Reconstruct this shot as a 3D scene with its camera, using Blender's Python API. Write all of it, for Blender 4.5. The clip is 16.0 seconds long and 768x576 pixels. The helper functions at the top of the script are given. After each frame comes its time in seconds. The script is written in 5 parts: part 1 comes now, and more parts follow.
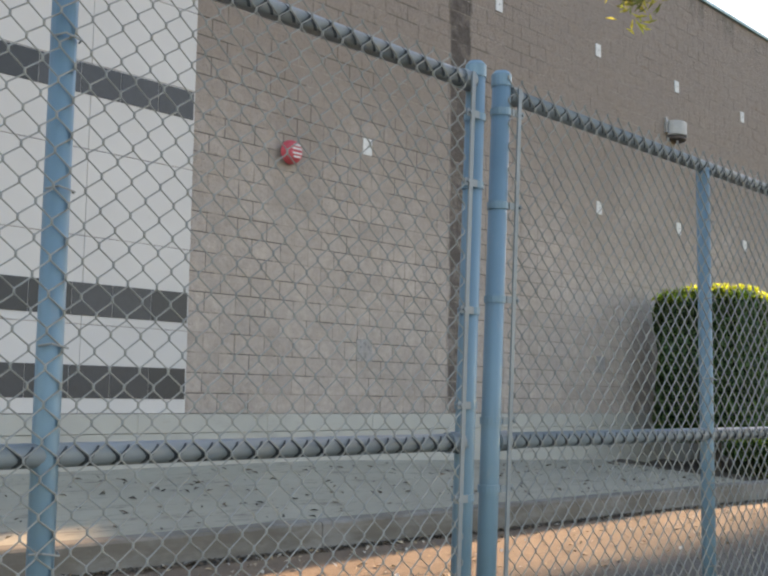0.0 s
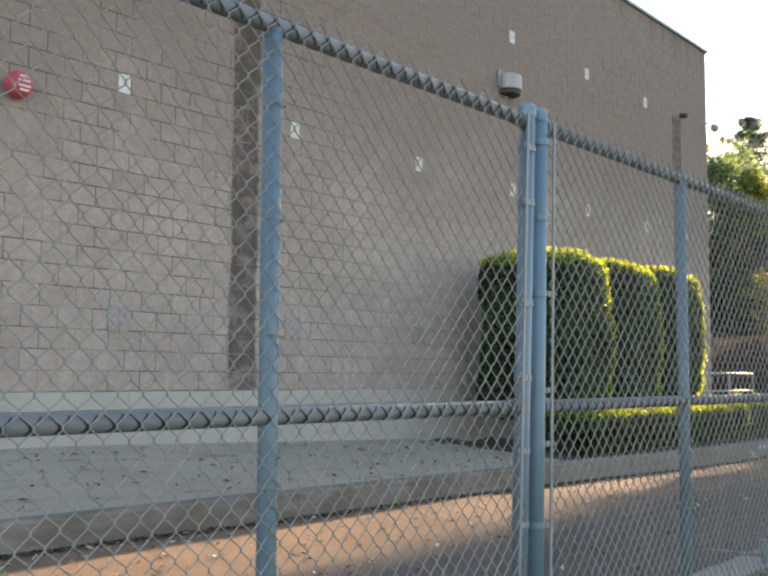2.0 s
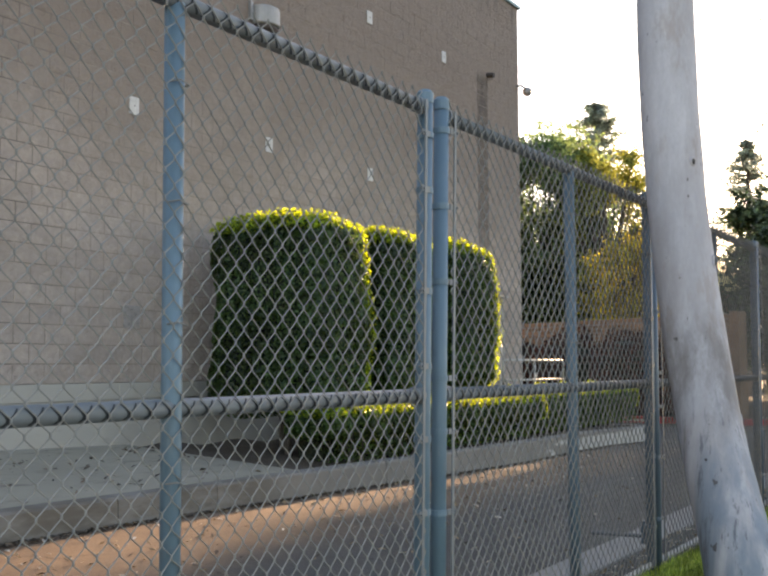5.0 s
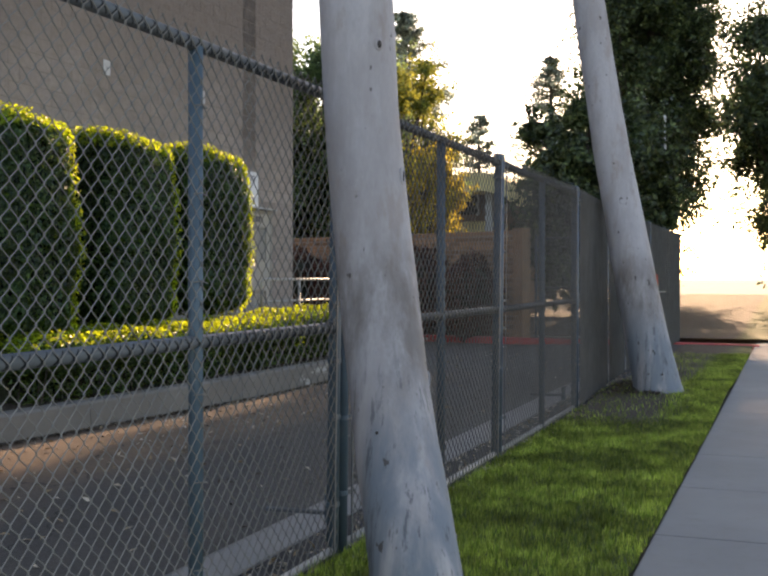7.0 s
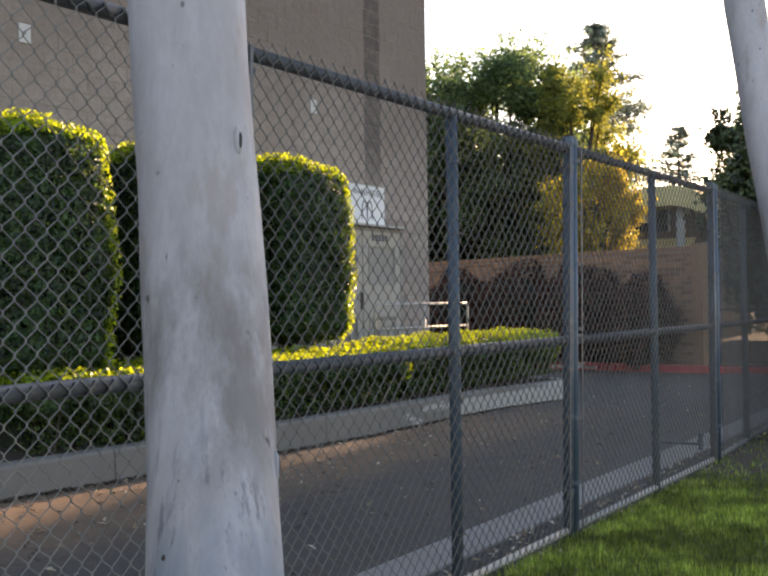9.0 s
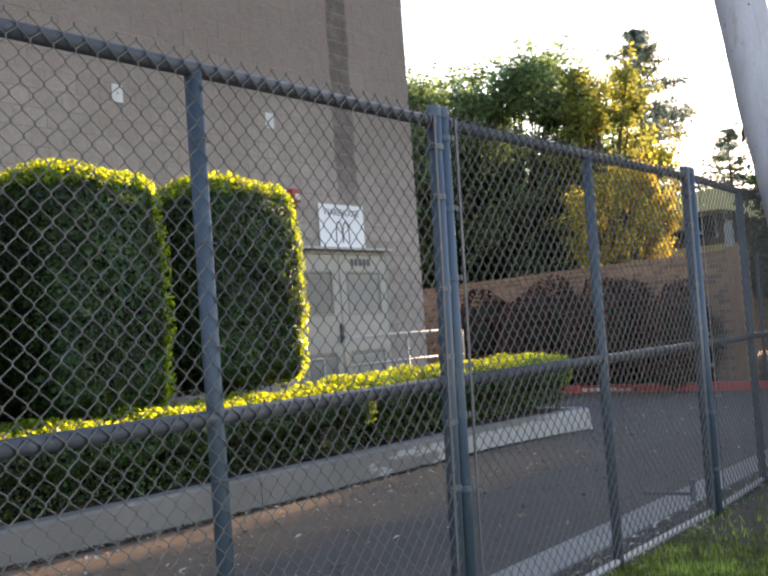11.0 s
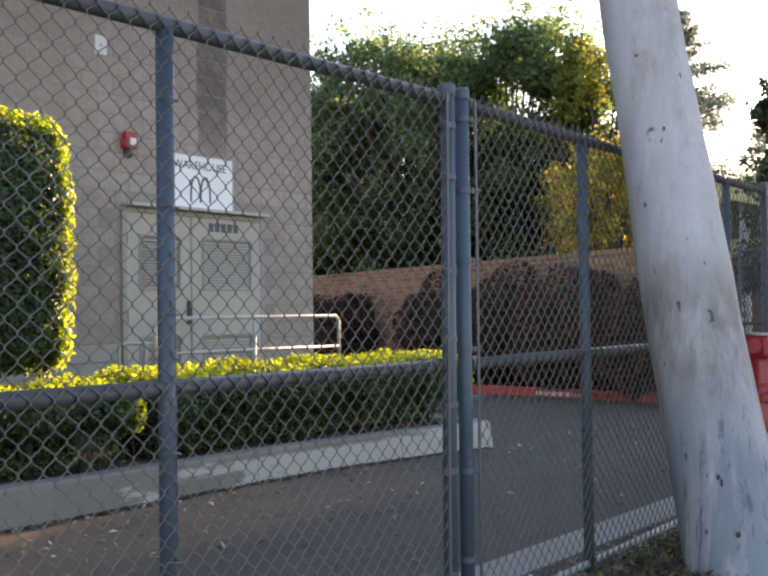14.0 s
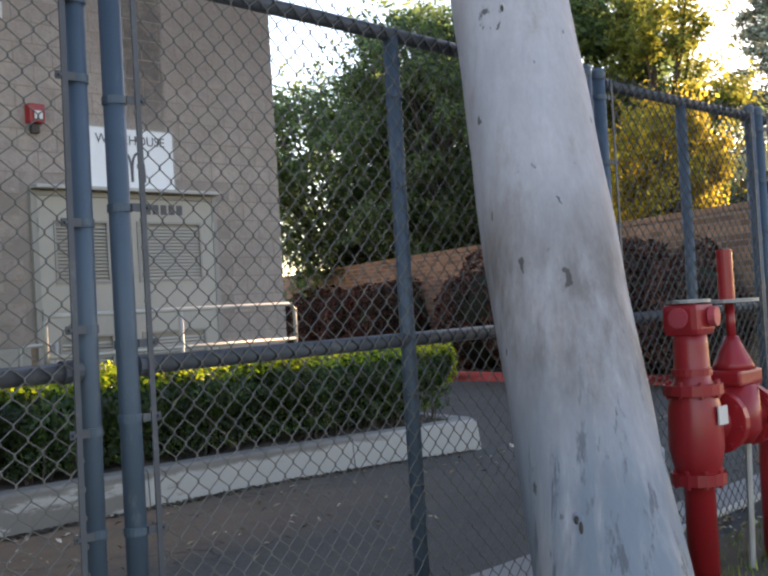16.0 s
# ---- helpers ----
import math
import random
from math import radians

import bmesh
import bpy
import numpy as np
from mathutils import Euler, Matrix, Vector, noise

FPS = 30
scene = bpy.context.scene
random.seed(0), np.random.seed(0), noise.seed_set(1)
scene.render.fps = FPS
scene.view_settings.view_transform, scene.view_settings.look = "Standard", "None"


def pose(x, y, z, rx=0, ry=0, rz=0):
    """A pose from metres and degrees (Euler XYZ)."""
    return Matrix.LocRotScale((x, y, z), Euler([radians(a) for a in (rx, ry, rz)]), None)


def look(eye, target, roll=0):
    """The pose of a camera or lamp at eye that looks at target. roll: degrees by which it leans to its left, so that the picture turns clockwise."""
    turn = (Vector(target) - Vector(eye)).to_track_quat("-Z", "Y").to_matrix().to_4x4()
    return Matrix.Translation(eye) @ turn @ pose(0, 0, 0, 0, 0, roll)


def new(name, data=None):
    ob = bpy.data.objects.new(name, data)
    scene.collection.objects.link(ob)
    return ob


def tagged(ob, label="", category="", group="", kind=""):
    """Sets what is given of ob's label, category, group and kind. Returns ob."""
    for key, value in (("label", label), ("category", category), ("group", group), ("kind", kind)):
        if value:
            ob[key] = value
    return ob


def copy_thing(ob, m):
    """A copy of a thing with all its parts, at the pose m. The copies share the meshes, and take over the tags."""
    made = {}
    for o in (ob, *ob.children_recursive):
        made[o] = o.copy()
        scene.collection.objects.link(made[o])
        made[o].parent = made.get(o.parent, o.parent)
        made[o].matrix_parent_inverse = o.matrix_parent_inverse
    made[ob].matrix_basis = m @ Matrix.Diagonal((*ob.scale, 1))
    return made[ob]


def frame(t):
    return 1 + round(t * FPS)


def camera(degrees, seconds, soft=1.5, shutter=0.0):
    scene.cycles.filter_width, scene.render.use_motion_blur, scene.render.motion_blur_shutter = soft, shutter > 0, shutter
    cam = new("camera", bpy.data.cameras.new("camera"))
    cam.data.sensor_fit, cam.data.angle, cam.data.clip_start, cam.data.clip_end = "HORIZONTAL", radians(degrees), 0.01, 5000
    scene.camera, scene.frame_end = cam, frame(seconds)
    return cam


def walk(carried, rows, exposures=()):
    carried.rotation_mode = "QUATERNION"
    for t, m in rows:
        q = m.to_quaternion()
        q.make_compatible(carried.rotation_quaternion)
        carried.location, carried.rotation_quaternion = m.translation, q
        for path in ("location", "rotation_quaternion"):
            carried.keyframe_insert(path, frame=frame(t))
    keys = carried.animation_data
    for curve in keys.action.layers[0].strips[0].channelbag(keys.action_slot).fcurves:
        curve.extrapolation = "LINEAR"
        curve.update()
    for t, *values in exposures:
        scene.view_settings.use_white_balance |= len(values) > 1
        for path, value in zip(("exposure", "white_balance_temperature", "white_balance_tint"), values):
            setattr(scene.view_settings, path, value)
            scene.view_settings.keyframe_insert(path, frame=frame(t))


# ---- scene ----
cam = camera(39.2, 16.0, 2.4)

EXPOSURES = ((0.0, 2.79, 7800, 20), (3.5, 2.89, 7800, 20), (4.0, 2.99, 7800, 20), (4.5, 2.84, 8050, 22), (5.0, 2.64, 8050, 22), (7.5, 2.04, 7700, 24), (8.0, 2.34, 7700, 24), (8.5, 2.24, 7700, 24), (9.0, 2.39, 7700, 24), (12.0, 2.74, 7300, 24), (12.5, 2.34, 7300, 24), (13.0, 1.64, 7300, 24), (13.5, 2.64, 7450, 24), (14.0, 2.64, 7450, 24), (14.5, 2.49, 7450, 24), (15.0, 1.74, 7450, 24), (15.5, 2.24, 7450, 24), (16.0, 2.54, 7450, 24))
PATH = [
    (0, (-1.394, -0.068, 1.345), (0.071, 1.279, 1.549), 0.8),
    (0.5, (-0.831, -0.055, 1.348), (0.644, 1.28, 1.55), 1.1),
    (1, (-0.298, -0.048, 1.339), (1.235, 1.224, 1.521), 0.3),
    (1.5, (0.152, -0.108, 1.334), (1.754, 1.078, 1.502), 1.8),
    (2, (0.707, -0.135, 1.329), (2.289, 1.077, 1.493), 0.3),
    (2.4, (1.073, -0.181, 1.295), (2.747, 0.907, 1.426), 0.3),
    (2.5, (1.146, -0.22, 1.305), (2.814, 0.876, 1.435), 0.5),
    (3, (1.709, -0.193, 1.299), (3.253, 1.07, 1.437), 0.6),
    (3.5, (2.249, -0.206, 1.286), (3.868, 0.962, 1.415), -0.2),
    (4, (2.788, -0.131, 1.31), (4.399, 1.048, 1.438), -0.5),
    (4.5, (3.317, -0.067, 1.32), (5.022, 0.968, 1.457), -0.5),
    (5, (3.893, 0.008, 1.325), (5.612, 1.019, 1.471), -0.3),
    (7.3, (5.987, -0.177, 1.478), (7.863, 0.516, 1.45), 0.1),
    (7.5, (6.209, -0.214, 1.464), (8.057, 0.551, 1.438), -0.1),
    (8, (6.786, -0.32, 1.424), (8.547, 0.628, 1.413), 0.0),
    (8.5, (7.446, -0.36, 1.467), (9.166, 0.661, 1.47), -0.6),
    (9, (7.907, -0.446, 1.458), (9.607, 0.608, 1.485), -0.8),
    (11.5, (10.673, -0.495, 1.449), (12.287, 0.682, 1.543), -4.7),
    (12, (11.273, -0.508, 1.418), (12.847, 0.72, 1.518), -3.5),
    (12.5, (11.721, -0.591, 1.437), (13.39, 0.508, 1.515), -3.4),
    (13, (12.371, -0.539, 1.424), (13.962, 0.667, 1.532), -2.9),
    (13.5, (12.915, -0.537, 1.429), (14.487, 0.697, 1.49), -2.8),
    (14, (13.491, -0.607, 1.44), (15.076, 0.613, 1.489), -0.8),
    (14.5, (14.042, -0.65, 1.406), (15.615, 0.582, 1.46), -1.0),
    (15, (14.643, -0.677, 1.396), (16.287, 0.46, 1.454), -0.6),
    (15.1, (14.745, -0.702, 1.39), (16.359, 0.475, 1.458), -0.2),
    (15.5, (15.28, -0.656, 1.352), (16.786, 0.657, 1.425), -1.6),
    (16, (15.822, -0.651, 1.34), (17.275, 0.723, 1.376), -3.4),
]
walk(cam, [(t, look(eye, target, roll)) for t, eye, target, roll in PATH], EXPOSURES)

# ---- world, sun, exposure ----
SUN_AZ, SUN_EL = 5.5, 13.5          # degrees from +x towards +y, and above the horizon
world = bpy.data.worlds.new("evening_sky")
scene.world = world
world.use_nodes = True
wt = world.node_tree
sky = wt.nodes.new("ShaderNodeTexSky")
sky.sky_type, sky.sun_disc = "NISHITA", False
sky.sun_elevation, sky.sun_rotation = radians(SUN_EL), radians(90 - SUN_AZ)
sky.air_density, sky.dust_density, sky.ozone_density = 1.0, 0.4, 1.5
bg = wt.nodes["Background"]
bg.inputs["Strength"].default_value = 0.10
wt.links.new(sky.outputs[0], bg.inputs[0])
sun = bpy.data.lights.new("sun", "SUN")
sun.energy, sun.angle, sun.color = 3.4, radians(0.6), (1.0, 0.76, 0.50)
sun_ob = new("sun", sun)
sv = Vector((math.cos(radians(SUN_AZ)) * math.cos(radians(SUN_EL)), math.sin(radians(SUN_AZ)) * math.cos(radians(SUN_EL)), math.sin(radians(SUN_EL))))
sun_ob.matrix_world = look(sv * 60, (0, 0, 0))


# ---- materials ----
class Mat:
    """A small builder round a Principled node."""

    def __init__(self, name, color=(0.5, 0.5, 0.5), rough=0.7, metal=0.0, spec=0.5):
        self.m = bpy.data.materials.new(name)
        self.m.use_nodes = True
        self.t = self.m.node_tree
        self.p = self.t.nodes["Principled BSDF"]
        self.p.inputs["Base Color"].default_value = (*color, 1)
        self.p.inputs["Roughness"].default_value = rough
        self.p.inputs["Metallic"].default_value = metal
        self.p.inputs["Specular IOR Level"].default_value = spec
        self.col = None
        self.color = color
        self.height = None
        g = self.t.nodes.new("ShaderNodeNewGeometry")
        self.geo = g
        self.pos = g.outputs["Position"]

    def link(self, a, b):
        self.t.links.new(a, b)

    def noise(self, scale, detail=4.0, rough=0.6, stretch=(1, 1, 1), offset=(0, 0, 0), vec=None):
        mp = self.t.nodes.new("ShaderNodeMapping")
        mp.inputs["Scale"].default_value = stretch
        mp.inputs["Location"].default_value = offset
        self.link(vec or self.pos, mp.inputs["Vector"])
        n = self.t.nodes.new("ShaderNodeTexNoise")
        n.inputs["Scale"].default_value, n.inputs["Detail"].default_value, n.inputs["Roughness"].default_value = scale, detail, rough
        self.link(mp.outputs[0], n.inputs["Vector"])
        return n.outputs["Fac"]

    def ramp(self, fac, a, b, lo=0.0, hi=1.0):
        r = self.t.nodes.new("ShaderNodeMapRange")
        r.interpolation_type = "SMOOTHSTEP"
        for k, v in (("From Min", a), ("From Max", b), ("To Min", lo), ("To Max", hi)):
            r.inputs[k].default_value = v
        self.link(fac, r.inputs["Value"])
        return r.outputs["Result"]

    def math(self, op, a, b):
        n = self.t.nodes.new("ShaderNodeMath")
        n.operation = op
        for i, v in enumerate((a, b)):
            if isinstance(v, (int, float)):
                n.inputs[i].default_value = v
            else:
                self.link(v, n.inputs[i])
        return n.outputs[0]

    def axis(self, k):
        s = self.t.nodes.new("ShaderNodeSeparateXYZ")
        self.link(self.pos, s.inputs[0])
        return s.outputs[k]

    def mix(self, fac, color, blend="MIX"):
        """Lay a colour over what is there, by fac."""
        n = self.t.nodes.new("ShaderNodeMix")
        n.data_type, n.blend_type = "RGBA", blend
        if isinstance(fac, (int, float)):
            n.inputs[0].default_value = fac
        else:
            self.link(fac, n.inputs[0])
        if self.col is None:
            n.inputs[6].default_value = (*self.color, 1)
        else:
            self.link(self.col, n.inputs[6])
        n.inputs[7].default_value = (*color, 1)
        self.col = n.outputs[2]
        self.link(self.col, self.p.inputs["Base Color"])
        return self

    def value(self, fac, lo, hi):
        """Vary the brightness by a factor between lo and hi."""
        h = self.t.nodes.new("ShaderNodeHueSaturation")
        if self.col is None:
            h.inputs["Color"].default_value = (*self.color, 1)
        else:
            self.link(self.col, h.inputs["Color"])
        self.link(self.ramp(fac, 0, 1, lo, hi), h.inputs["Value"])
        self.col = h.outputs[0]
        self.link(self.col, self.p.inputs["Base Color"])
        return self

    def tint(self, color):
        """A colour that varies a little from island to island."""
        h = self.t.nodes.new("ShaderNodeHueSaturation")
        h.inputs["Color"].default_value = (*color, 1)
        self.link(self.ramp(self.island(), 0, 1, 0.55, 1.25), h.inputs["Value"])
        return h.outputs[0]

    def random(self):
        return self.t.nodes.new("ShaderNodeObjectInfo").outputs["Random"]

    def island(self):
        return self.geo.outputs["Random Per Island"]

    def bump(self, fac, strength=0.3, dist=0.01):
        b = self.t.nodes.new("ShaderNodeBump")
        b.inputs["Strength"].default_value, b.inputs["Distance"].default_value = strength, dist
        self.link(fac, b.inputs["Height"])
        if self.height is not None:
            self.link(self.height, b.inputs["Normal"])
        self.height = b.outputs[0]
        self.link(self.height, self.p.inputs["Normal"])
        return self

    def rough(self, fac, lo, hi):
        self.link(self.ramp(fac, 0.2, 0.8, lo, hi), self.p.inputs["Roughness"])
        return self


def leaf_material(name, dark, light, trans=0.35, rough=0.45, glow=None):
    """Leaves: varied from leaf to leaf, letting some light through."""
    a = Mat(name, dark, rough, 0, 0.4)
    a.mix(a.ramp(a.island(), 0.1, 1.0), light)
    a.value(a.ramp(a.noise(1.3, 3), 0.3, 0.7), 0.5, 1.4)
    a.value(a.ramp(a.noise(6.5, 4, 0.65), 0.3, 0.7), 0.55, 1.4)
    tr = a.t.nodes.new("ShaderNodeBsdfTranslucent")
    if glow:
        g = Mat.tint(a, glow)
        a.link(g, tr.inputs[0])
    else:
        a.link(a.col, tr.inputs[0])
    ad = a.t.nodes.new("ShaderNodeMixShader")
    ad.inputs[0].default_value = trans
    a.link(a.p.outputs[0], ad.inputs[1])
    a.link(tr.outputs[0], ad.inputs[2])
    a.link(ad.outputs[0], a.t.nodes["Material Output"].inputs["Surface"])
    return a.m


def wall_material(name, per_object):
    """Painted split-face concrete block with run-off stains below two roof outlets."""
    a = Mat(name, (0.41, 0.34, 0.295), 0.88, 0, 0.25)
    a.value(a.random() if per_object else a.island(), 0.955, 1.045)
    a.value(a.noise(0.55, 4), 0.82, 1.15)
    a.value(a.noise(5, 5, 0.7), 0.76, 1.16)
    a.value(a.noise(17, 5, 0.75), 0.78, 1.18)
    a.mix(a.ramp(a.noise(3.1, 6, 0.75, (1, 1, 1.6)), 0.60, 0.72, 0, 0.35), (0.22, 0.185, 0.155))
    x, z = a.axis(0), a.axis(2)
    # browner and darker towards the top, with an uneven edge
    upper_z = a.math("ADD", z, a.math("MULTIPLY", a.math("SUBTRACT", a.noise(0.5, 5, 0.65), 0.5), 3.0))
    a.mix(a.ramp(upper_z, 2.8, 5.6, 0.0, 0.8), (0.235, 0.182, 0.148))
    ragged = a.math("MULTIPLY", a.math("SUBTRACT", a.noise(2.2, 5, 0.7, (1, 1, 0.5)), 0.5), 0.22)
    for cx, half, top, bottom, force in ((9.47, 0.23, 9.5, 1.0, 0.9), (22.22, 0.23, 7.0, 3.4, 0.68)):
        d = a.math("ABSOLUTE", a.math("ADD", a.math("SUBTRACT", x, cx), ragged), 0)
        m = a.ramp(d, half * 0.85, half * 1.08, force, 0.0)
        m = a.math("MULTIPLY", m, a.ramp(z, top - 0.3, top, 1, 0))
        m = a.math("MULTIPLY", m, a.ramp(z, bottom - 0.4, bottom + 0.4, 0, 1))
        m = a.math("MULTIPLY", m, a.ramp(a.noise(3.5, 5, 0.7, (1, 1, 1.2)), 0.3, 0.58, 0.45, 1))
        a.mix(m, (0.075, 0.06, 0.052))
    # dirt that drips from the coping
    m = a.math("MULTIPLY", a.ramp(z, 7.9, 8.6, 0, 1), a.ramp(a.noise(1.1, 5, 0.7, (3, 1, 0.25)), 0.45, 0.65))
    a.mix(a.math("MULTIPLY", m, 0.7), (0.12, 0.1, 0.085))
    a.bump(a.noise(38, 6, 0.75), 0.8, 0.018)
    a.bump(a.noise(9, 5, 0.7), 0.9, 0.045)
    return a.m


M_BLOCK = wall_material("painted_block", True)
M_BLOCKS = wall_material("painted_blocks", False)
a = Mat("mortar", (0.095, 0.082, 0.072), 0.95)
a.mix(a.math("MAXIMUM", a.ramp(a.noise(1.3, 6, 0.75), 0.46, 0.60), a.ramp(a.axis(0), 9.5, 13.0, 0.0, 0.8)), (0.345, 0.285, 0.245)).value(a.noise(4, 4), 0.7, 1.15)
M_MORTAR = a.m
a = Mat("white_wall_paint", (0.49, 0.455, 0.43), 0.7)
a.value(a.noise(0.8, 4), 0.9, 1.08).mix(a.ramp(a.noise(9, 5, 0.7), 0.6, 0.8, 0, 0.35), (0.42, 0.39, 0.36)).bump(a.noise(60, 4), 0.15, 0.004)
M_WHITEWALL = a.m
a = Mat("dark_tile", (0.022, 0.022, 0.025), 0.45)
a.value(a.random(), 0.7, 1.5).value(a.noise(20, 4), 0.8, 1.3)
M_TILE = a.m
a = Mat("plinth_paint", (0.37, 0.35, 0.31), 0.85)
a.value(a.noise(1.0, 5), 0.82, 1.12).mix(a.ramp(a.noise(4, 6, 0.7, (0.5, 1, 2)), 0.55, 0.78, 0, 0.5), (0.2, 0.18, 0.155)).bump(a.noise(45, 4), 0.2, 0.004)
M_PLINTH = a.m
a = Mat("apron_concrete", (0.29, 0.265, 0.205), 0.9)
a.value(a.noise(0.7, 5), 0.75, 1.15).mix(a.ramp(a.noise(3.0, 6, 0.75, (0.6, 2.2, 1)), 0.53, 0.68, 0, 0.8), (0.12, 0.10, 0.078)).mix(a.ramp(a.noise(11, 6, 0.75, (0.5, 1.5, 1)), 0.58, 0.7, 0, 0.6), (0.09, 0.075, 0.06)).bump(a.noise(30, 5), 0.35, 0.008)
M_APRON = a.m
a = Mat("bed_soil", (0.07, 0.052, 0.036), 0.95)
a.value(a.noise(6, 5), 0.5, 1.5).bump(a.noise(14, 6), 0.9, 0.04)
M_SOIL = a.m
a = Mat("kerb_concrete", (0.205, 0.19, 0.168), 0.9)
a.mix(a.math("MULTIPLY", a.ramp(a.axis(0), 11.5, 13.0, 0.8, 0.0), a.ramp(a.noise(2.0, 5, 0.7, (0.6, 1, 2)), 0.35, 0.6)), (0.115, 0.095, 0.072))
a.value(a.noise(1.2, 5), 0.72, 1.15).mix(a.ramp(a.noise(5, 6, 0.75), 0.5, 0.75, 0, 0.6), (0.15, 0.13, 0.11))
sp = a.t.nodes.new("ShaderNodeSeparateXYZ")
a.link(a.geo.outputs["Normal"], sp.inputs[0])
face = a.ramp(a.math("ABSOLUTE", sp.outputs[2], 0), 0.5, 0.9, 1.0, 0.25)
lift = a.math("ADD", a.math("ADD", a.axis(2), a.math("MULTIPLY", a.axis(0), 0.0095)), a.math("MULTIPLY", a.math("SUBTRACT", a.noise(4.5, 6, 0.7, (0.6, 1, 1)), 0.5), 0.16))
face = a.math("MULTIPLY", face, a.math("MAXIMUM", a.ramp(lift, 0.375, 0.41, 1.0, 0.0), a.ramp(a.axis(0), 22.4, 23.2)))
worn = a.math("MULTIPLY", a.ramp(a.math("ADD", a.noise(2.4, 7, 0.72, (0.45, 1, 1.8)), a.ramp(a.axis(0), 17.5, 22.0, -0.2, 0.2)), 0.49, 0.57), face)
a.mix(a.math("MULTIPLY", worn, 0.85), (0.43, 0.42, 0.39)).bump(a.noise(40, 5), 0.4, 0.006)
M_KERB = a.m
a = Mat("asphalt", (0.069, 0.064, 0.056), 0.88, 0, 0.35)
a.value(a.noise(0.35, 4), 0.75, 1.25).value(a.noise(160, 3, 0.7), 0.55, 1.5)
y = a.axis(1)
edge = a.math("ADD", y, a.math("MULTIPLY", a.math("SUBTRACT", a.noise(0.9, 5, 0.6), 0.5), 0.8))
dirt = a.math("MULTIPLY", a.ramp(edge, 4.0, 5.0), a.ramp(a.axis(0), 19.0, 23.0, 1.0, 0.0))
a.mix(a.math("MULTIPLY", dirt, a.ramp(a.noise(1.6, 6, 0.7), 0.2, 0.7, 0.55, 0.95)), (0.185, 0.122, 0.077))
a.mix(a.ramp(a.noise(1.7, 7, 0.75), 0.62, 0.74, 0, 0.35), (0.12, 0.105, 0.09))
a.value(a.noise(55, 4, 0.75), 0.68, 1.32).value(a.noise(21, 4, 0.7), 0.78, 1.22).value(a.noise(2.6, 5, 0.7), 0.8, 1.2)
a.mix(a.ramp(a.noise(70, 2, 0.5), 0.66, 0.74, 0, 0.5), (0.19, 0.175, 0.16))
crack = a.t.nodes.new("ShaderNodeTexVoronoi")
crack.feature = "DISTANCE_TO_EDGE"
crack.inputs["Scale"].default_value = 0.55
wob = a.t.nodes.new("ShaderNodeVectorMath")
wob.operation = "MULTIPLY_ADD"
nz = a.t.nodes.new("ShaderNodeTexNoise")
nz.inputs["Scale"].default_value, nz.inputs["Detail"].default_value = 2.2, 5
a.link(a.pos, nz.inputs["Vector"])
a.link(nz.outputs["Color"], wob.inputs[0])
wob.inputs[1].default_value = (0.7, 0.7, 0.7)
a.link(a.pos, wob.inputs[2])
a.link(wob.outputs[0], crack.inputs["Vector"])
a.mix(a.math("MULTIPLY", a.ramp(crack.outputs["Distance"], 0.002, 0.008, 0.8, 0), a.ramp(a.noise(0.8, 3), 0.5, 0.6)), (0.018, 0.016, 0.015))
a.bump(a.noise(120, 4, 0.7), 0.6, 0.006)
M_ASPHALT = a.m
a = Mat("walk_concrete", (0.27, 0.255, 0.235), 0.88)
a.value(a.noise(0.9, 5), 0.78, 1.12).mix(a.ramp(a.noise(6, 6, 0.75), 0.52, 0.75, 0, 0.5), (0.19, 0.17, 0.145)).bump(a.noise(70, 5), 0.3, 0.004)
M_CONCRETE = a.m
a = Mat("ground_earth", (0.10, 0.085, 0.06), 0.95)
a.value(a.noise(0.6, 5), 0.6, 1.3).bump(a.noise(10, 5), 0.5, 0.03)
M_EARTH = a.m
# near-black ground colour for the strip under the fence
a = Mat("dark_ground", (0.036, 0.033, 0.031), 0.9)
a.value(a.noise(5, 5), 0.6, 1.4).mix(a.ramp(a.noise(24, 5, 0.7), 0.6, 0.72, 0, 0.5), (0.12, 0.09, 0.06)).bump(a.noise(40, 5), 0.5, 0.01)
M_DARKGROUND = a.m
a = Mat("turf", (0.08, 0.105, 0.028), 0.95)
a.mix(a.ramp(a.noise(1.5, 5), 0.45, 0.7), (0.10, 0.10, 0.03)).value(a.noise(40, 4), 0.5, 1.4).bump(a.noise(60, 5), 0.9, 0.03)
bare = a.math("MULTIPLY", a.ramp(a.math("ADD", a.axis(0), a.noise(1.1, 4)), 16.0, 17.0), a.ramp(a.math("ADD", a.axis(1), a.math("MULTIPLY", a.noise(2.3, 4), 0.5)), 1.05, 1.4))
a.mix(bare, (0.085, 0.062, 0.04))
M_TURF = a.m
M_GRASS = leaf_material("grass_blade", (0.12, 0.20, 0.02), (0.42, 0.48, 0.09), 0.45)
a = Mat("fence_paint", (0.115, 0.19, 0.238), 0.5, 0.1, 0.45)
# post colour gets darker from x = 6 to 13
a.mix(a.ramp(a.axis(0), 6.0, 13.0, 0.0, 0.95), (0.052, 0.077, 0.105))
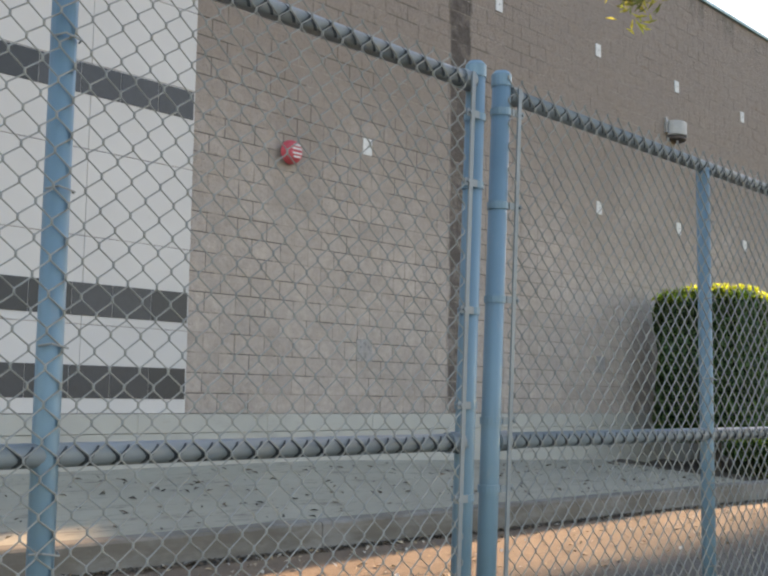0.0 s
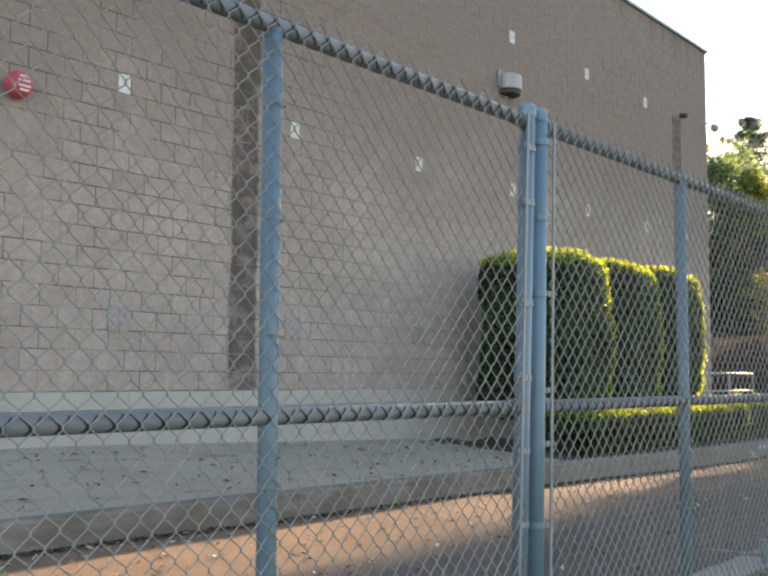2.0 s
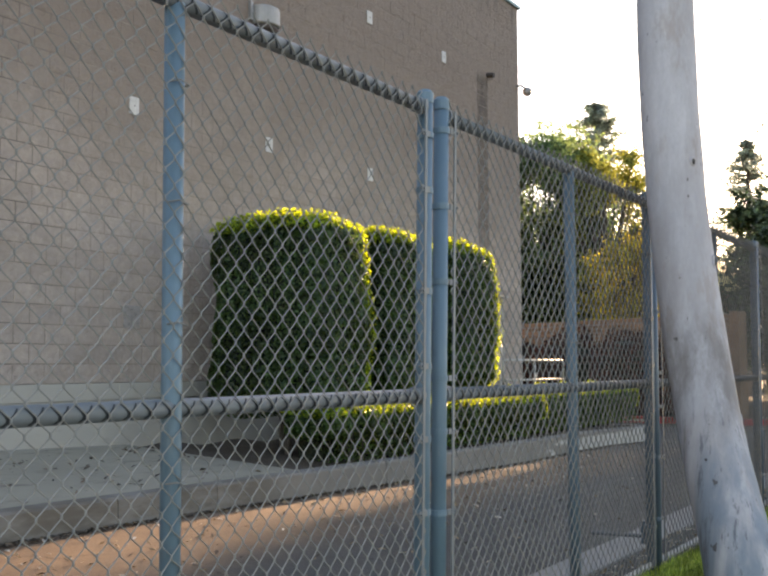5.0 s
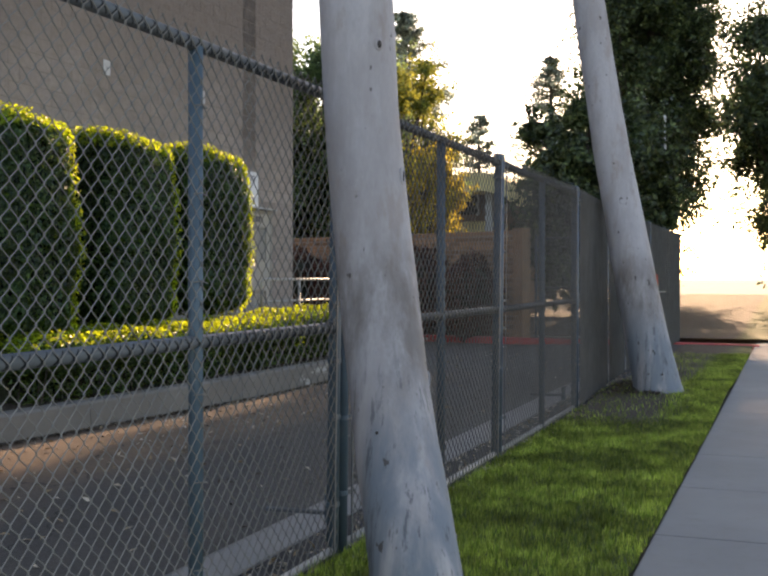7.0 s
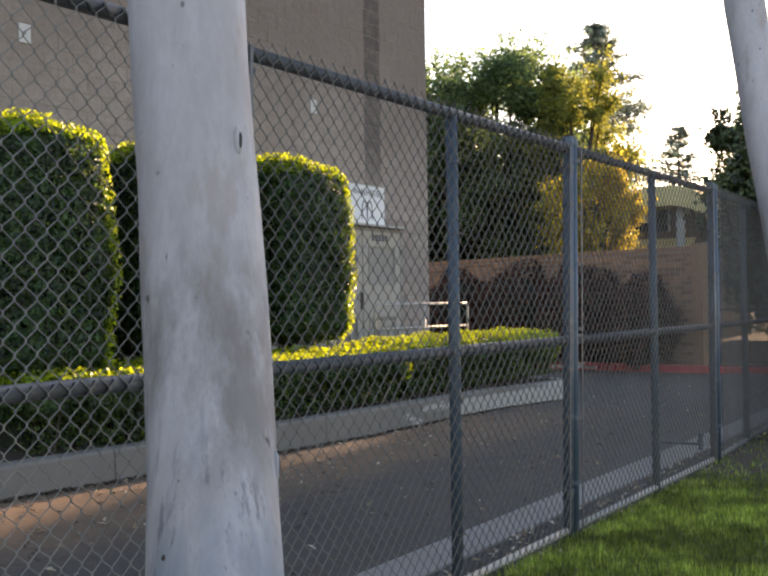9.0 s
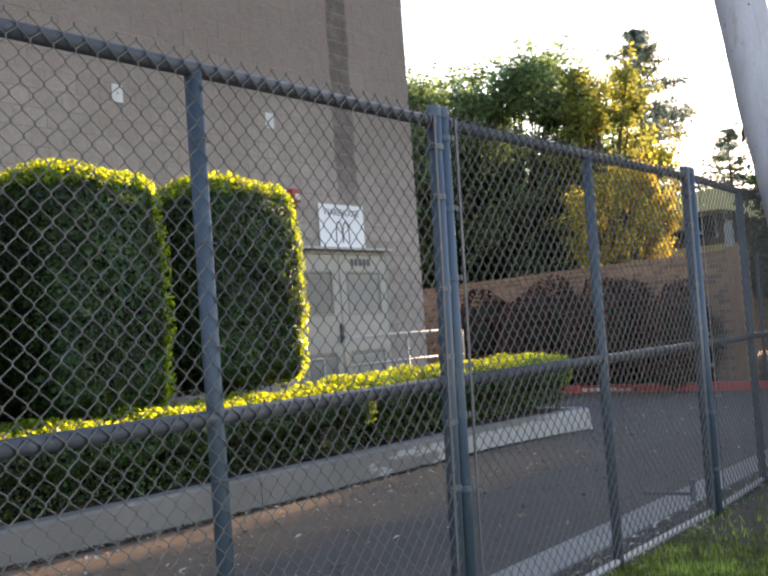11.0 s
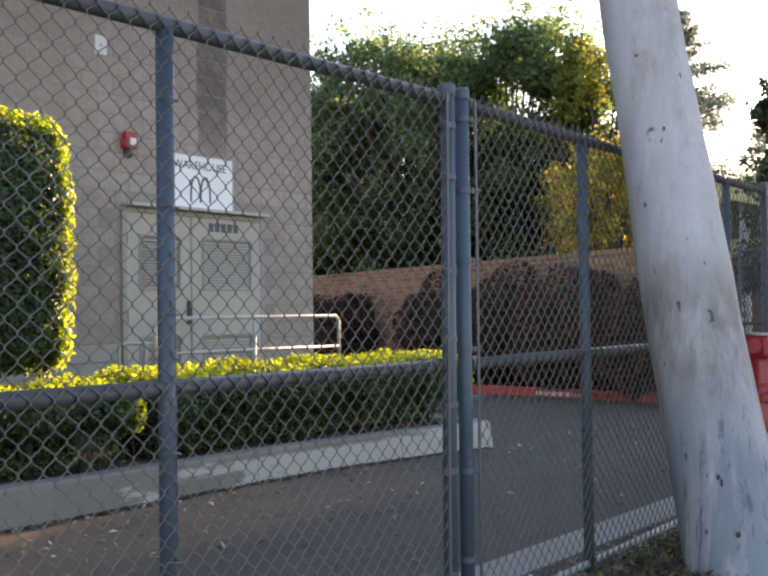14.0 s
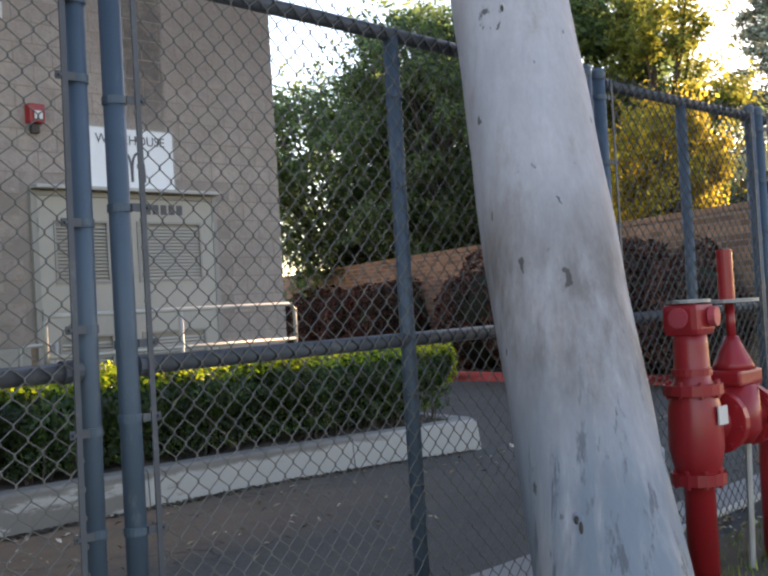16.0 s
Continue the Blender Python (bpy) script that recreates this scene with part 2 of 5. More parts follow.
a.value(a.noise(2.2, 4), 0.8, 1.2).mix(a.ramp(a.noise(11, 6, 0.75, (1, 1, 0.35)), 0.56, 0.72, 0, 0.5), (0.18, 0.205, 0.225))
a.mix(a.ramp(a.noise(26, 5, 0.7, (1, 1, 0.4)), 0.66, 0.76, 0, 0.6), (0.10, 0.085, 0.075)).bump(a.noise(60, 4), 0.1, 0.002)
M_FENCE = a.m
a = Mat("rail_paint", (0.165, 0.185, 0.195), 0.55, 0.1, 0.4)
# rail colour gets darker over the same stretch
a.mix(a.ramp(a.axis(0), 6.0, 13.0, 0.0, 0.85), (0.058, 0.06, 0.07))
a.value(a.noise(3.2, 4), 0.75, 1.2).mix(a.ramp(a.noise(9, 6, 0.75), 0.52, 0.7, 0, 0.4), (0.19, 0.19, 0.185))
a.mix(a.ramp(a.noise(22, 5, 0.7), 0.64, 0.75, 0, 0.6), (0.11, 0.095, 0.085)).bump(a.noise(60, 4), 0.12, 0.002)
M_RAIL = a.m
a = Mat("galvanised_wire", (0.25, 0.243, 0.225), 0.6, 0.1, 0.4)
# wire colour gets darker in two steps along the fence
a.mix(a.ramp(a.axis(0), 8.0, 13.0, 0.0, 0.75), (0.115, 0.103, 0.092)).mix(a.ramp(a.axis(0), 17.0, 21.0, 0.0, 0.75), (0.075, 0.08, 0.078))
a.value(a.noise(5, 5), 0.7, 1.2).mix(a.ramp(a.noise(30, 3), 0.62, 0.8, 0, 0.5), (0.16, 0.13, 0.11))
M_WIRE = a.m
# dark colour for the painted shadow of the wires on the rails
a = Mat("rail_grime", (0.035, 0.04, 0.045), 0.85)
a.value(a.noise(40, 4), 0.6, 1.5)
M_WIRESHADOW = a.m
a = Mat("galvanised_steel", (0.44, 0.42, 0.39), 0.6, 0.2, 0.4)
a.value(a.noise(6, 5), 0.75, 1.15).mix(a.ramp(a.noise(18, 5), 0.6, 0.75, 0, 0.4), (0.24, 0.2, 0.17))
M_STEEL = a.m
a = Mat("rusty_bolt", (0.07, 0.055, 0.05), 0.7, 0.4)
a.value(a.noise(60, 3), 0.6, 1.4)
M_BOLT = a.m
a = Mat("door_paint", (0.40, 0.365, 0.315), 0.6)
a.value(a.noise(1.2, 4), 0.88, 1.1).mix(a.ramp(a.noise(8, 6, 0.7, (1, 1, 0.4)), 0.58, 0.78, 0, 0.4), (0.25, 0.22, 0.19)).bump(a.noise(50, 3), 0.08, 0.002)
M_DOOR = a.m
a = Mat("door_frame_paint", (0.31, 0.285, 0.25), 0.6)
a.value(a.noise(2, 4), 0.85, 1.1)
M_DOORFRAME = a.m
a = Mat("sign_white", (0.78, 0.78, 0.79), 0.45)
a.value(a.noise(3, 4), 0.93, 1.04).mix(a.ramp(a.noise(7, 5, 0.7, (1, 1, 0.3)), 0.6, 0.8, 0, 0.25), (0.5, 0.48, 0.46))
M_SIGN = a.m
a = Mat("sign_print", (0.07, 0.07, 0.085), 0.6)
a.value(a.noise(30, 3), 0.7, 1.5)
M_PRINT = a.m
a = Mat("plate_white", (0.60, 0.575, 0.55), 0.6)
a.value(a.noise(12, 4), 0.75, 1.1).mix(a.ramp(a.noise(25, 4), 0.55, 0.7, 0, 0.4), (0.4, 0.36, 0.32))
M_PLATE = a.m
a = Mat("plate_grey", (0.30, 0.27, 0.25), 0.7)
a.value(a.noise(12, 4), 0.7, 1.2).mix(a.ramp(a.noise(22, 4), 0.5, 0.65, 0, 0.6), (0.13, 0.12, 0.12))
M_PLATEGREY = a.m
a = Mat("red_enamel", (0.33, 0.016, 0.02), 0.36)
a.value(a.noise(5, 5), 0.7, 1.15).mix(a.ramp(a.noise(14, 5), 0.6, 0.75, 0, 0.5), (0.22, 0.03, 0.025)).bump(a.noise(50, 3), 0.1, 0.003)
M_RED = a.m
a = Mat("red_faded", (0.45, 0.06, 0.075), 0.55)
a.value(a.noise(9, 5), 0.75, 1.2)
M_BELL = a.m
a = Mat("red_kerb_paint", (0.50, 0.075, 0.075), 0.7)
a.value(a.noise(1.2, 5), 0.8, 1.15).mix(a.ramp(a.noise(5, 6), 0.58, 0.75, 0, 0.5), (0.33, 0.22, 0.2))
M_REDKERB = a.m
a = Mat("lamp_housing", (0.30, 0.29, 0.28), 0.5, 0.4)
a.value(a.noise(8, 4), 0.8, 1.15)
M_LAMP = a.m
a = Mat("lamp_lens", (0.6, 0.6, 0.58), 0.2, 0, 0.6)
a.value(a.noise(8, 3), 0.9, 1.05)
M_LENS = a.m
a = Mat("coping_teal", (0.17, 0.27, 0.27), 0.5, 0.3)
a.value(a.noise(2, 4), 0.75, 1.15)
M_COPING = a.m
a = Mat("pale_bark", (0.47, 0.45, 0.465), 0.72, 0, 0.3)
a.value(a.noise(1.4, 4, 0.6, (1, 1, 0.35)), 0.78, 1.15)
a.value(a.noise(14, 5, 0.7, (1, 1, 0.16)), 0.9, 1.08)
a.value(a.noise(46, 4, 0.7, (1, 1, 0.45)), 0.88, 1.08)
a.mix(a.ramp(a.noise(2.6, 5, 0.65, (1, 1, 0.3), (3, 1, 0)), 0.48, 0.66, 0, 0.4), (0.27, 0.235, 0.225))
a.mix(a.ramp(a.noise(5.5, 6, 0.7, (1, 1, 0.4), (7, 2, 4)), 0.52, 0.66, 0, 0.45), (0.30, 0.235, 0.20))
a.mix(a.ramp(a.noise(7, 6, 0.7, (1, 1, 0.5), (2, 9, 1)), 0.60, 0.70, 0, 0.28), (0.58, 0.56, 0.56))
smear = a.math("MULTIPLY", a.ramp(a.axis(2), 0.75, 1.15, 0, 1), a.ramp(a.axis(2), 1.35, 1.9, 1, 0))
a.mix(a.math("MULTIPLY", smear, a.ramp(a.noise(3.4, 6, 0.7, (1, 1, 0.4), (1, 5, 2)), 0.36, 0.62, 0, 0.7)), (0.135, 0.11, 0.095))
far = a.math("MULTIPLY", smear, a.ramp(a.axis(0), 14.0, 16.0))
a.mix(a.math("MULTIPLY", far, a.ramp(a.noise(5, 5, 0.65, (1, 1, 0.3)), 0.38, 0.62, 0.15, 0.62)), (0.13, 0.11, 0.10))
a.mix(a.math("MULTIPLY", a.ramp(a.axis(2), 0.6, 1.3, 0.9, 0.0), a.ramp(a.noise(6, 5, 0.6, (1, 1, 0.1)), 0.30, 0.58)), (0.165, 0.20, 0.24))
a.mix(a.math("MULTIPLY", a.ramp(a.axis(2), 0.7, 1.4, 0.8, 0.0), a.ramp(a.noise(19, 5, 0.7, (1, 1, 0.09)), 0.55, 0.66)), (0.10, 0.105, 0.12))
a.mix(a.ramp(a.noise(16, 3, 0.5, (1, 1, 0.6)), 0.685, 0.73, 0, 0.85), (0.075, 0.065, 0.06))
a.bump(a.noise(9, 5, 0.6, (1, 1, 0.3)), 0.4, 0.014).bump(a.noise(3, 3, 0.5, (1, 1, 0.2)), 0.3, 0.03).bump(a.noise(40, 5, 0.7, (1, 1, 0.25)), 0.25, 0.004)
M_PALEBARK = a.m
a = Mat("bark_scar", (0.05, 0.042, 0.038), 0.9)
a.value(a.noise(60, 3), 0.6, 1.4)
M_SCAR = a.m
a = Mat("bark", (0.075, 0.06, 0.048), 0.9)
a.value(a.noise(8, 5, 0.7, (1, 1, 0.25)), 0.5, 1.4).bump(a.noise(18, 5, 0.7, (1, 1, 0.2)), 0.8, 0.02)
M_BARK = a.m
# near-black solid that stands in for the shade inside hedges and shrubs
a = Mat("core_shade", (0.016, 0.02, 0.008), 0.95)
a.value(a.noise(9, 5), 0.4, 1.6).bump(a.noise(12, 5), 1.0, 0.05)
M_SHADECORE = a.m
M_HEDGE = leaf_material("hedge_leaf", (0.007, 0.024, 0.010), (0.024, 0.060, 0.018), 0.2, 0.5, (0.40, 0.66, 0.05))
M_LOWHEDGE = leaf_material("low_hedge_leaf", (0.008, 0.026, 0.010), (0.028, 0.064, 0.017), 0.2, 0.5, (0.42, 0.66, 0.05))
# hedge leaf brightened and yellowed in its colour to look sunlit
M_SUNLEAF = leaf_material("sunlit_leaf", (0.055, 0.12, 0.012), (0.17, 0.25, 0.02), 0.45, 0.45, (0.72, 0.86, 0.04))
M_REDLEAF = leaf_material("dark_red_leaf", (0.030, 0.013, 0.009), (0.085, 0.034, 0.022), 0.2, 0.6, (0.22, 0.07, 0.04))
M_TREELEAF = leaf_material("tree_leaf", (0.012, 0.025, 0.010), (0.092, 0.132, 0.05), 0.42, 0.5, (0.34, 0.50, 0.19))
M_LIMELEAF = leaf_material("lime_leaf", (0.08, 0.11, 0.02), (0.22, 0.23, 0.05), 0.5, 0.5, (0.36, 0.38, 0.07))
M_YELLOWLEAF = leaf_material("yellow_leaf", (0.09, 0.13, 0.02), (0.66, 0.46, 0.045), 0.5, 0.5, (0.82, 0.68, 0.09))
# needles paled: the hazy glare of the bright sky is in this colour
M_PINELEAF = leaf_material("pine_needles", (0.20, 0.24, 0.18), (0.38, 0.43, 0.34), 0.3)
M_DARKLEAF = leaf_material("dark_tree_leaf", (0.035, 0.058, 0.024), (0.11, 0.15, 0.055), 0.35)
M_GUMLEAF = leaf_material("gum_leaf", (0.16, 0.18, 0.04), (0.38, 0.34, 0.06), 0.45)
a = Mat("dry_leaf", (0.30, 0.21, 0.12), 0.8)
a.mix(a.ramp(a.island(), 0.3, 0.9), (0.60, 0.52, 0.42)).value(a.noise(30, 2), 0.7, 1.2)
M_LITTER = a.m
a = Mat("dark_litter", (0.05, 0.04, 0.03), 0.9)
a.mix(a.ramp(a.island(), 0.4, 1.0), (0.16, 0.11, 0.07))
M_DARKLITTER = a.m


def brick_material(name, per_object):
    a = Mat(name, (0.26, 0.165, 0.105), 0.9, 0, 0.2)
    a.value(a.random() if per_object else a.island(), 0.7, 1.3)
    a.value(a.noise(0.6, 4), 0.75, 1.2).value(a.noise(12, 5), 0.8, 1.2)
    a.bump(a.noise(35, 5), 0.5, 0.008)
    return a.m


M_BRICK = brick_material("tan_brick", True)
M_BRICKS = brick_material("tan_bricks", False)
a = Mat("stucco_yellow", (0.90, 0.74, 0.36), 0.85)
a.value(a.noise(0.9, 4), 0.85, 1.12).bump(a.noise(30, 4), 0.3, 0.01)
M_STUCCO = a.m
a = Mat("far_brown_wall", (0.20, 0.12, 0.085), 0.9)
a.value(a.noise(1.5, 5), 0.75, 1.2)
M_BROWN = a.m
a = Mat("window_glass", (0.03, 0.035, 0.045), 0.08, 0, 0.9)
a.value(a.noise(0.8, 2), 0.7, 1.3)
M_GLASS = a.m
a = Mat("white_far", (0.62, 0.62, 0.60), 0.7)
a.value(a.noise(2, 4), 0.85, 1.08)
M_FARWHITE = a.m
a = Mat("grey_paint", (0.16, 0.18, 0.19), 0.6)
a.value(a.noise(3, 4), 0.8, 1.2)
M_GREY = a.m


# ---- mesh helpers ----
def raw_mesh(name, verts, faces, mat, smooth=False):
    """A mesh from vertex and face arrays."""
    me = bpy.data.meshes.new(name)
    me.from_pydata([tuple(v) for v in verts], [], [tuple(f) for f in faces])
    me.materials.append(mat)
    if smooth:
        me.polygons.foreach_set("use_smooth", [True] * len(me.polygons))
    me.update()
    return me


def tri_mesh(name, verts, tris, mat, smooth=False):
    """A triangle mesh from numpy arrays, quickly."""
    me = bpy.data.meshes.new(name)
    n = len(tris)
    me.vertices.add(len(verts))
    me.vertices.foreach_set("co", np.asarray(verts, np.float32).ravel())
    me.loops.add(3 * n)
    me.loops.foreach_set("vertex_index", np.asarray(tris, np.int32).ravel())
    me.polygons.add(n)
    me.polygons.foreach_set("loop_start", np.arange(0, 3 * n, 3, dtype=np.int32))
    me.polygons.foreach_set("loop_total", np.full(n, 3, np.int32))
    if smooth:
        me.polygons.foreach_set("use_smooth", np.ones(n, bool))
    me.materials.append(mat)
    me.update(calc_edges=True)
    me.validate()
    return me


def under(ob, parent):
    ob.parent = parent
    return ob


def part(name, bm, material, parent, label="", smooth=False):
    """One bmesh as one mesh object under a thing or a part."""
    me = bpy.data.meshes.new(name)
    bm.to_mesh(me)
    bm.free()
    me.materials.append(material)
    if smooth:
        me.polygons.foreach_set("use_smooth", [True] * len(me.polygons))
    ob = under(new(name, me), parent)
    if label:
        tagged(ob, label)
    return ob


def thing(name, label, category, group="", kind="", at=None):
    ob = new(name)
    ob.empty_display_size = 0.1
    if at is not None:
        ob.matrix_world = at
    return tagged(ob, label, category, group, kind)


def box(bm, x0, x1, y0, y1, z0, z1, bevel=0.0):
    """A box with softened edges."""
    r = bmesh.ops.create_cube(bm, size=1, matrix=Matrix.Translation(((x0 + x1) / 2, (y0 + y1) / 2, (z0 + z1) / 2)) @ Matrix.Diagonal((x1 - x0, y1 - y0, z1 - z0, 1)))
    if bevel:
        es = list({e for v in r["verts"] for e in v.link_edges})
        bmesh.ops.bevel(bm, geom=es, offset=bevel, segments=2, affect="EDGES", profile=0.6)
    return bm


def boxed(*args):
    return box(bmesh.new(), *args)


def tube(bm, pts, radii, sides=12, cap=True):
    """A tube along points, with a radius at each."""
    pts = [Vector(p) for p in pts]
    if isinstance(radii, (int, float)):
        radii = [radii] * len(pts)
    rings = []
    up = None
    for i, p in enumerate(pts):
        d = (pts[min(i + 1, len(pts) - 1)] - pts[max(i - 1, 0)]).normalized()
        if up is None:
            up = d.orthogonal().normalized()
        up = (up - d * up.dot(d)).normalized()
        side = d.cross(up)
        rings.append([bm.verts.new(p + (up * math.cos(2 * math.pi * k / sides) + side * math.sin(2 * math.pi * k / sides)) * radii[i]) for k in range(sides)])
    for a_, b_ in zip(rings, rings[1:]):
        for k in range(sides):
            bm.faces.new((a_[k], a_[(k + 1) % sides], b_[(k + 1) % sides], b_[k]))
    if cap:
        bm.faces.new(rings[0][::-1])
        bm.faces.new(rings[-1])
    return bm


def tubed(*args, **kw):
    return tube(bmesh.new(), *args, **kw)


def smooth_line(pts, n=6):
    """A rounded line through points (Catmull-Rom)."""
    pts = [Vector(p) for p in pts]
    out = []
    for i in range(len(pts) - 1):
        p0, p1, p2, p3 = pts[max(i - 1, 0)], pts[i], pts[i + 1], pts[min(i + 2, len(pts) - 1)]
        for k in range(n):
            t = k / n
            out.append(0.5 * (2 * p1 + (p2 - p0) * t + (2 * p0 - 5 * p1 + 4 * p2 - p3) * t * t + (3 * p1 - p0 - 3 * p2 + p3) * t ** 3))
    out.append(pts[-1])
    return out


def leaves(name, pos, nrm, size, mat, rng, tilt=0.7, aspect=0.5, spread=0.35):
    """Many small folded leaves, facing about along the normals given."""
    n = len(pos)
    nrm = nrm + rng.normal(0, tilt, (n, 3))
    nrm /= np.linalg.norm(nrm, axis=1)[:, None] + 1e-9
    d = rng.normal(0, 1, (n, 3))
    d -= nrm * (d * nrm).sum(1)[:, None]
    d /= np.linalg.norm(d, axis=1)[:, None] + 1e-9
    s = np.cross(nrm, d)
    L = (size * (1 + rng.uniform(-spread, spread, n)))[:, None]
    v = np.empty((n, 4, 3))
    v[:, 0] = pos - d * L * 0.5
    v[:, 1] = pos + s * L * aspect * 0.5 + nrm * L * 0.12
    v[:, 2] = pos + d * L * 0.5
    v[:, 3] = pos - s * L * aspect * 0.5 + nrm * L * 0.12
    i = np.arange(n)[:, None] * 4
    tris = np.concatenate([i + np.array([[0, 1, 2]]), i + np.array([[0, 2, 3]])], 1).reshape(-1, 3)
    return tri_mesh(name, v.reshape(-1, 3), tris, mat)


def ground_z(x, y):
    """The height of the ground: flat along the fence, tilting a little along the kerb."""
    zk = np.interp(np.asarray(x, float), (-8, 0, 7, 10, 13, 15.5, 18, 20, 21.5, 23, 24.2), (0.31, 0.24, 0.145, 0.118, 0.066, 0.016, -0.022, -0.012, -0.022, -0.066, -0.12))
    return zk * np.clip((np.asarray(y, float) - 2.1) / 3.95, 0, 1)


def sheet(name, x0, x1, y0, y1, step, zfun, mat, keep=None):
    """A ground sheet in a grid, with the cells that keep() takes."""
    xs = np.linspace(x0, x1, max(2, int(round((x1 - x0) / step)) + 1))
    ys = np.linspace(y0, y1, max(2, int(round((y1 - y0) / step)) + 1))
    X, Y = np.meshgrid(xs, ys)
    Z = zfun(X, Y)
    v = np.stack([X, Y, Z], -1).reshape(-1, 3)
    w = len(xs)
    f = []
    for j in range(len(ys) - 1):
        for i in range(w - 1):
            if keep is None or keep((xs[i] + xs[i + 1]) / 2, (ys[j] + ys[j + 1]) / 2):
                q = j * w + i
                f.append((q, q + 1, q + w + 1, q + w))
    return raw_mesh(name, v, f, mat, True)


# ---- ground, road, walk, lawn ----
def far_z(x, y):
    return ground_z(x, y) - 0.06


xs = sorted(set([-900, -300, -120, -60] + list(range(-40, 81, 2)) + [120, 300, 900]))
ys = sorted(set([-900, -300, -100, -40, -20, -10, -4, 0, 2.1, 3, 4, 5, 6.05, 8, 12, 20, 40, 80, 200, 900]))
GX, GY = np.meshgrid(np.array(xs, float), np.array(ys, float))
gv = np.stack([GX, GY, far_z(GX, GY)], -1).reshape(-1, 3)
gf = [(j * len(xs) + i, j * len(xs) + i + 1, (j + 1) * len(xs) + i + 1, (j + 1) * len(xs) + i) for j in range(len(ys) - 1) for i in range(len(xs) - 1)]
tagged(new("ground", raw_mesh("ground", gv, gf, M_EARTH)), "bare brown earth that reaches to the horizon", "ground", kind="structure")


def kerb_x(y):
    return 30.75 + 0.14 * (y - 7.0)


ROAD_END = 24.15
tagged(new("road", sheet("road", -24, 36, 2.72, 30, 0.5, ground_z, M_ASPHALT, lambda x, y: (y < 6.2 or x > ROAD_END - 0.2) and x < kerb_x(y) + 0.2)),
       "grey asphalt driveway with brown dirt along the kerb", "road", kind="structure")
tagged(part("gutter_strip", boxed(-24, 30.4, 2.42, 2.74, -0.1, 0.012, 0.006), M_CONCRETE, None), "narrow stained concrete strip along the driveway", "concrete strip", kind="structure")
tagged(new("fence_bed", sheet("fence_bed", -24, 30.4, 2.0, 2.43, 0.4, lambda x, y: 0 * x - 0.004, M_DARKGROUND)), "dark ground strip under the fence", "dirt strip", kind="structure")


def lawn_z(x, y):
    return 0.01 + 0.10 * np.exp(-(((x - 19.4) / 1.6) ** 2 + ((y - 1.4) / 1.0) ** 2)) + 0.05 * np.exp(-(((x - 10.0) / 1.2) ** 2 + ((y - 1.3) / 0.8) ** 2))


tagged(new("lawn", sheet("lawn", -24, 30.4, 0.62, 2.04, 0.2, lawn_z, M_TURF)), "strip of short green grass beside the fence", "lawn", kind="structure")
walk_ob = thing("pavement", "pale concrete pavement slabs beside the grass", "pavement", kind="structure")
sl = boxed(0, 1.49, -1.5, 0.6, -0.12, 0.0, 0.012)
slab = part("slab", sl, M_CONCRETE, walk_ob)
slab.location = (-6, 0, 0.0)
for k in range(1, 25):
    o = slab.copy()
    scene.collection.objects.link(o)
    o.location = (-6 + 1.5 * k, 0, 0.0)
tagged(new("far_lawn", sheet("far_lawn", 31.2, 60, -12, 6.0, 1.0, lambda x, y: 0.08 + 0.02 * (x - 31), M_TURF)), "green lawn beyond the red kerb", "lawn", kind="structure")

rng = np.random.default_rng(3)


def grass(name, n, x0, x1, y0, y1, h):
    gx, gy = rng.uniform(x0, x1, n), rng.uniform(y0, y1, n)
    thin = (gx > 15.6 + rng.uniform(0, 1.4, n)) & (gy > 0.8 + rng.uniform(0, 0.45, n)) & (rng.uniform(0, 1, n) < 0.93)
    gx, gy = gx[~thin], gy[~thin]
    n = len(gx)
    gz = lawn_z(gx, gy)
    ang, hh = rng.uniform(0, 2 * np.pi, n), h * rng.uniform(0.5, 1.35, n)
    w, lean = 0.0042, rng.uniform(0.1, 0.7, n) * hh
    ex, ey = np.cos(ang), np.sin(ang)
    v = np.empty((n, 3, 3))
    v[:, 0] = np.stack([gx - ey * w, gy + ex * w, gz - 0.004], -1)
    v[:, 1] = np.stack([gx + ey * w, gy - ex * w, gz - 0.004], -1)
    v[:, 2] = np.stack([gx + ex * lean, gy + ey * lean, gz + hh], -1)
    return tri_mesh(name, v.reshape(-1, 3), np.arange(3 * n).reshape(-1, 3), M_GRASS)


tagged(new("grass", grass("grass", 120000, 8.5, 27, 0.6, 2.06, 0.045)), "short green lawn grass blades beside the fence", "grass", kind="stuff")

# ---- the building ----
WY, WX1, PLINTH, ROOF = 8.60, 23.96, 1.17, 8.62
BX, BZ = 0.406, 0.2032
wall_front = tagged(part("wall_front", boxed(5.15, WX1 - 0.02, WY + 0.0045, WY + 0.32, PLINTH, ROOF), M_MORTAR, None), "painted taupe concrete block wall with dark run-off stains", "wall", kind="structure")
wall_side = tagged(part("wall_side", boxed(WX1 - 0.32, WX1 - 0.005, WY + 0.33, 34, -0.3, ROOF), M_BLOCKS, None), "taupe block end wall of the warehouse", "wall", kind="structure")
wall_white = thing("wall_white", "white painted wall bay with dark square tile bands", "wall", kind="structure")
bm = bmesh.new()
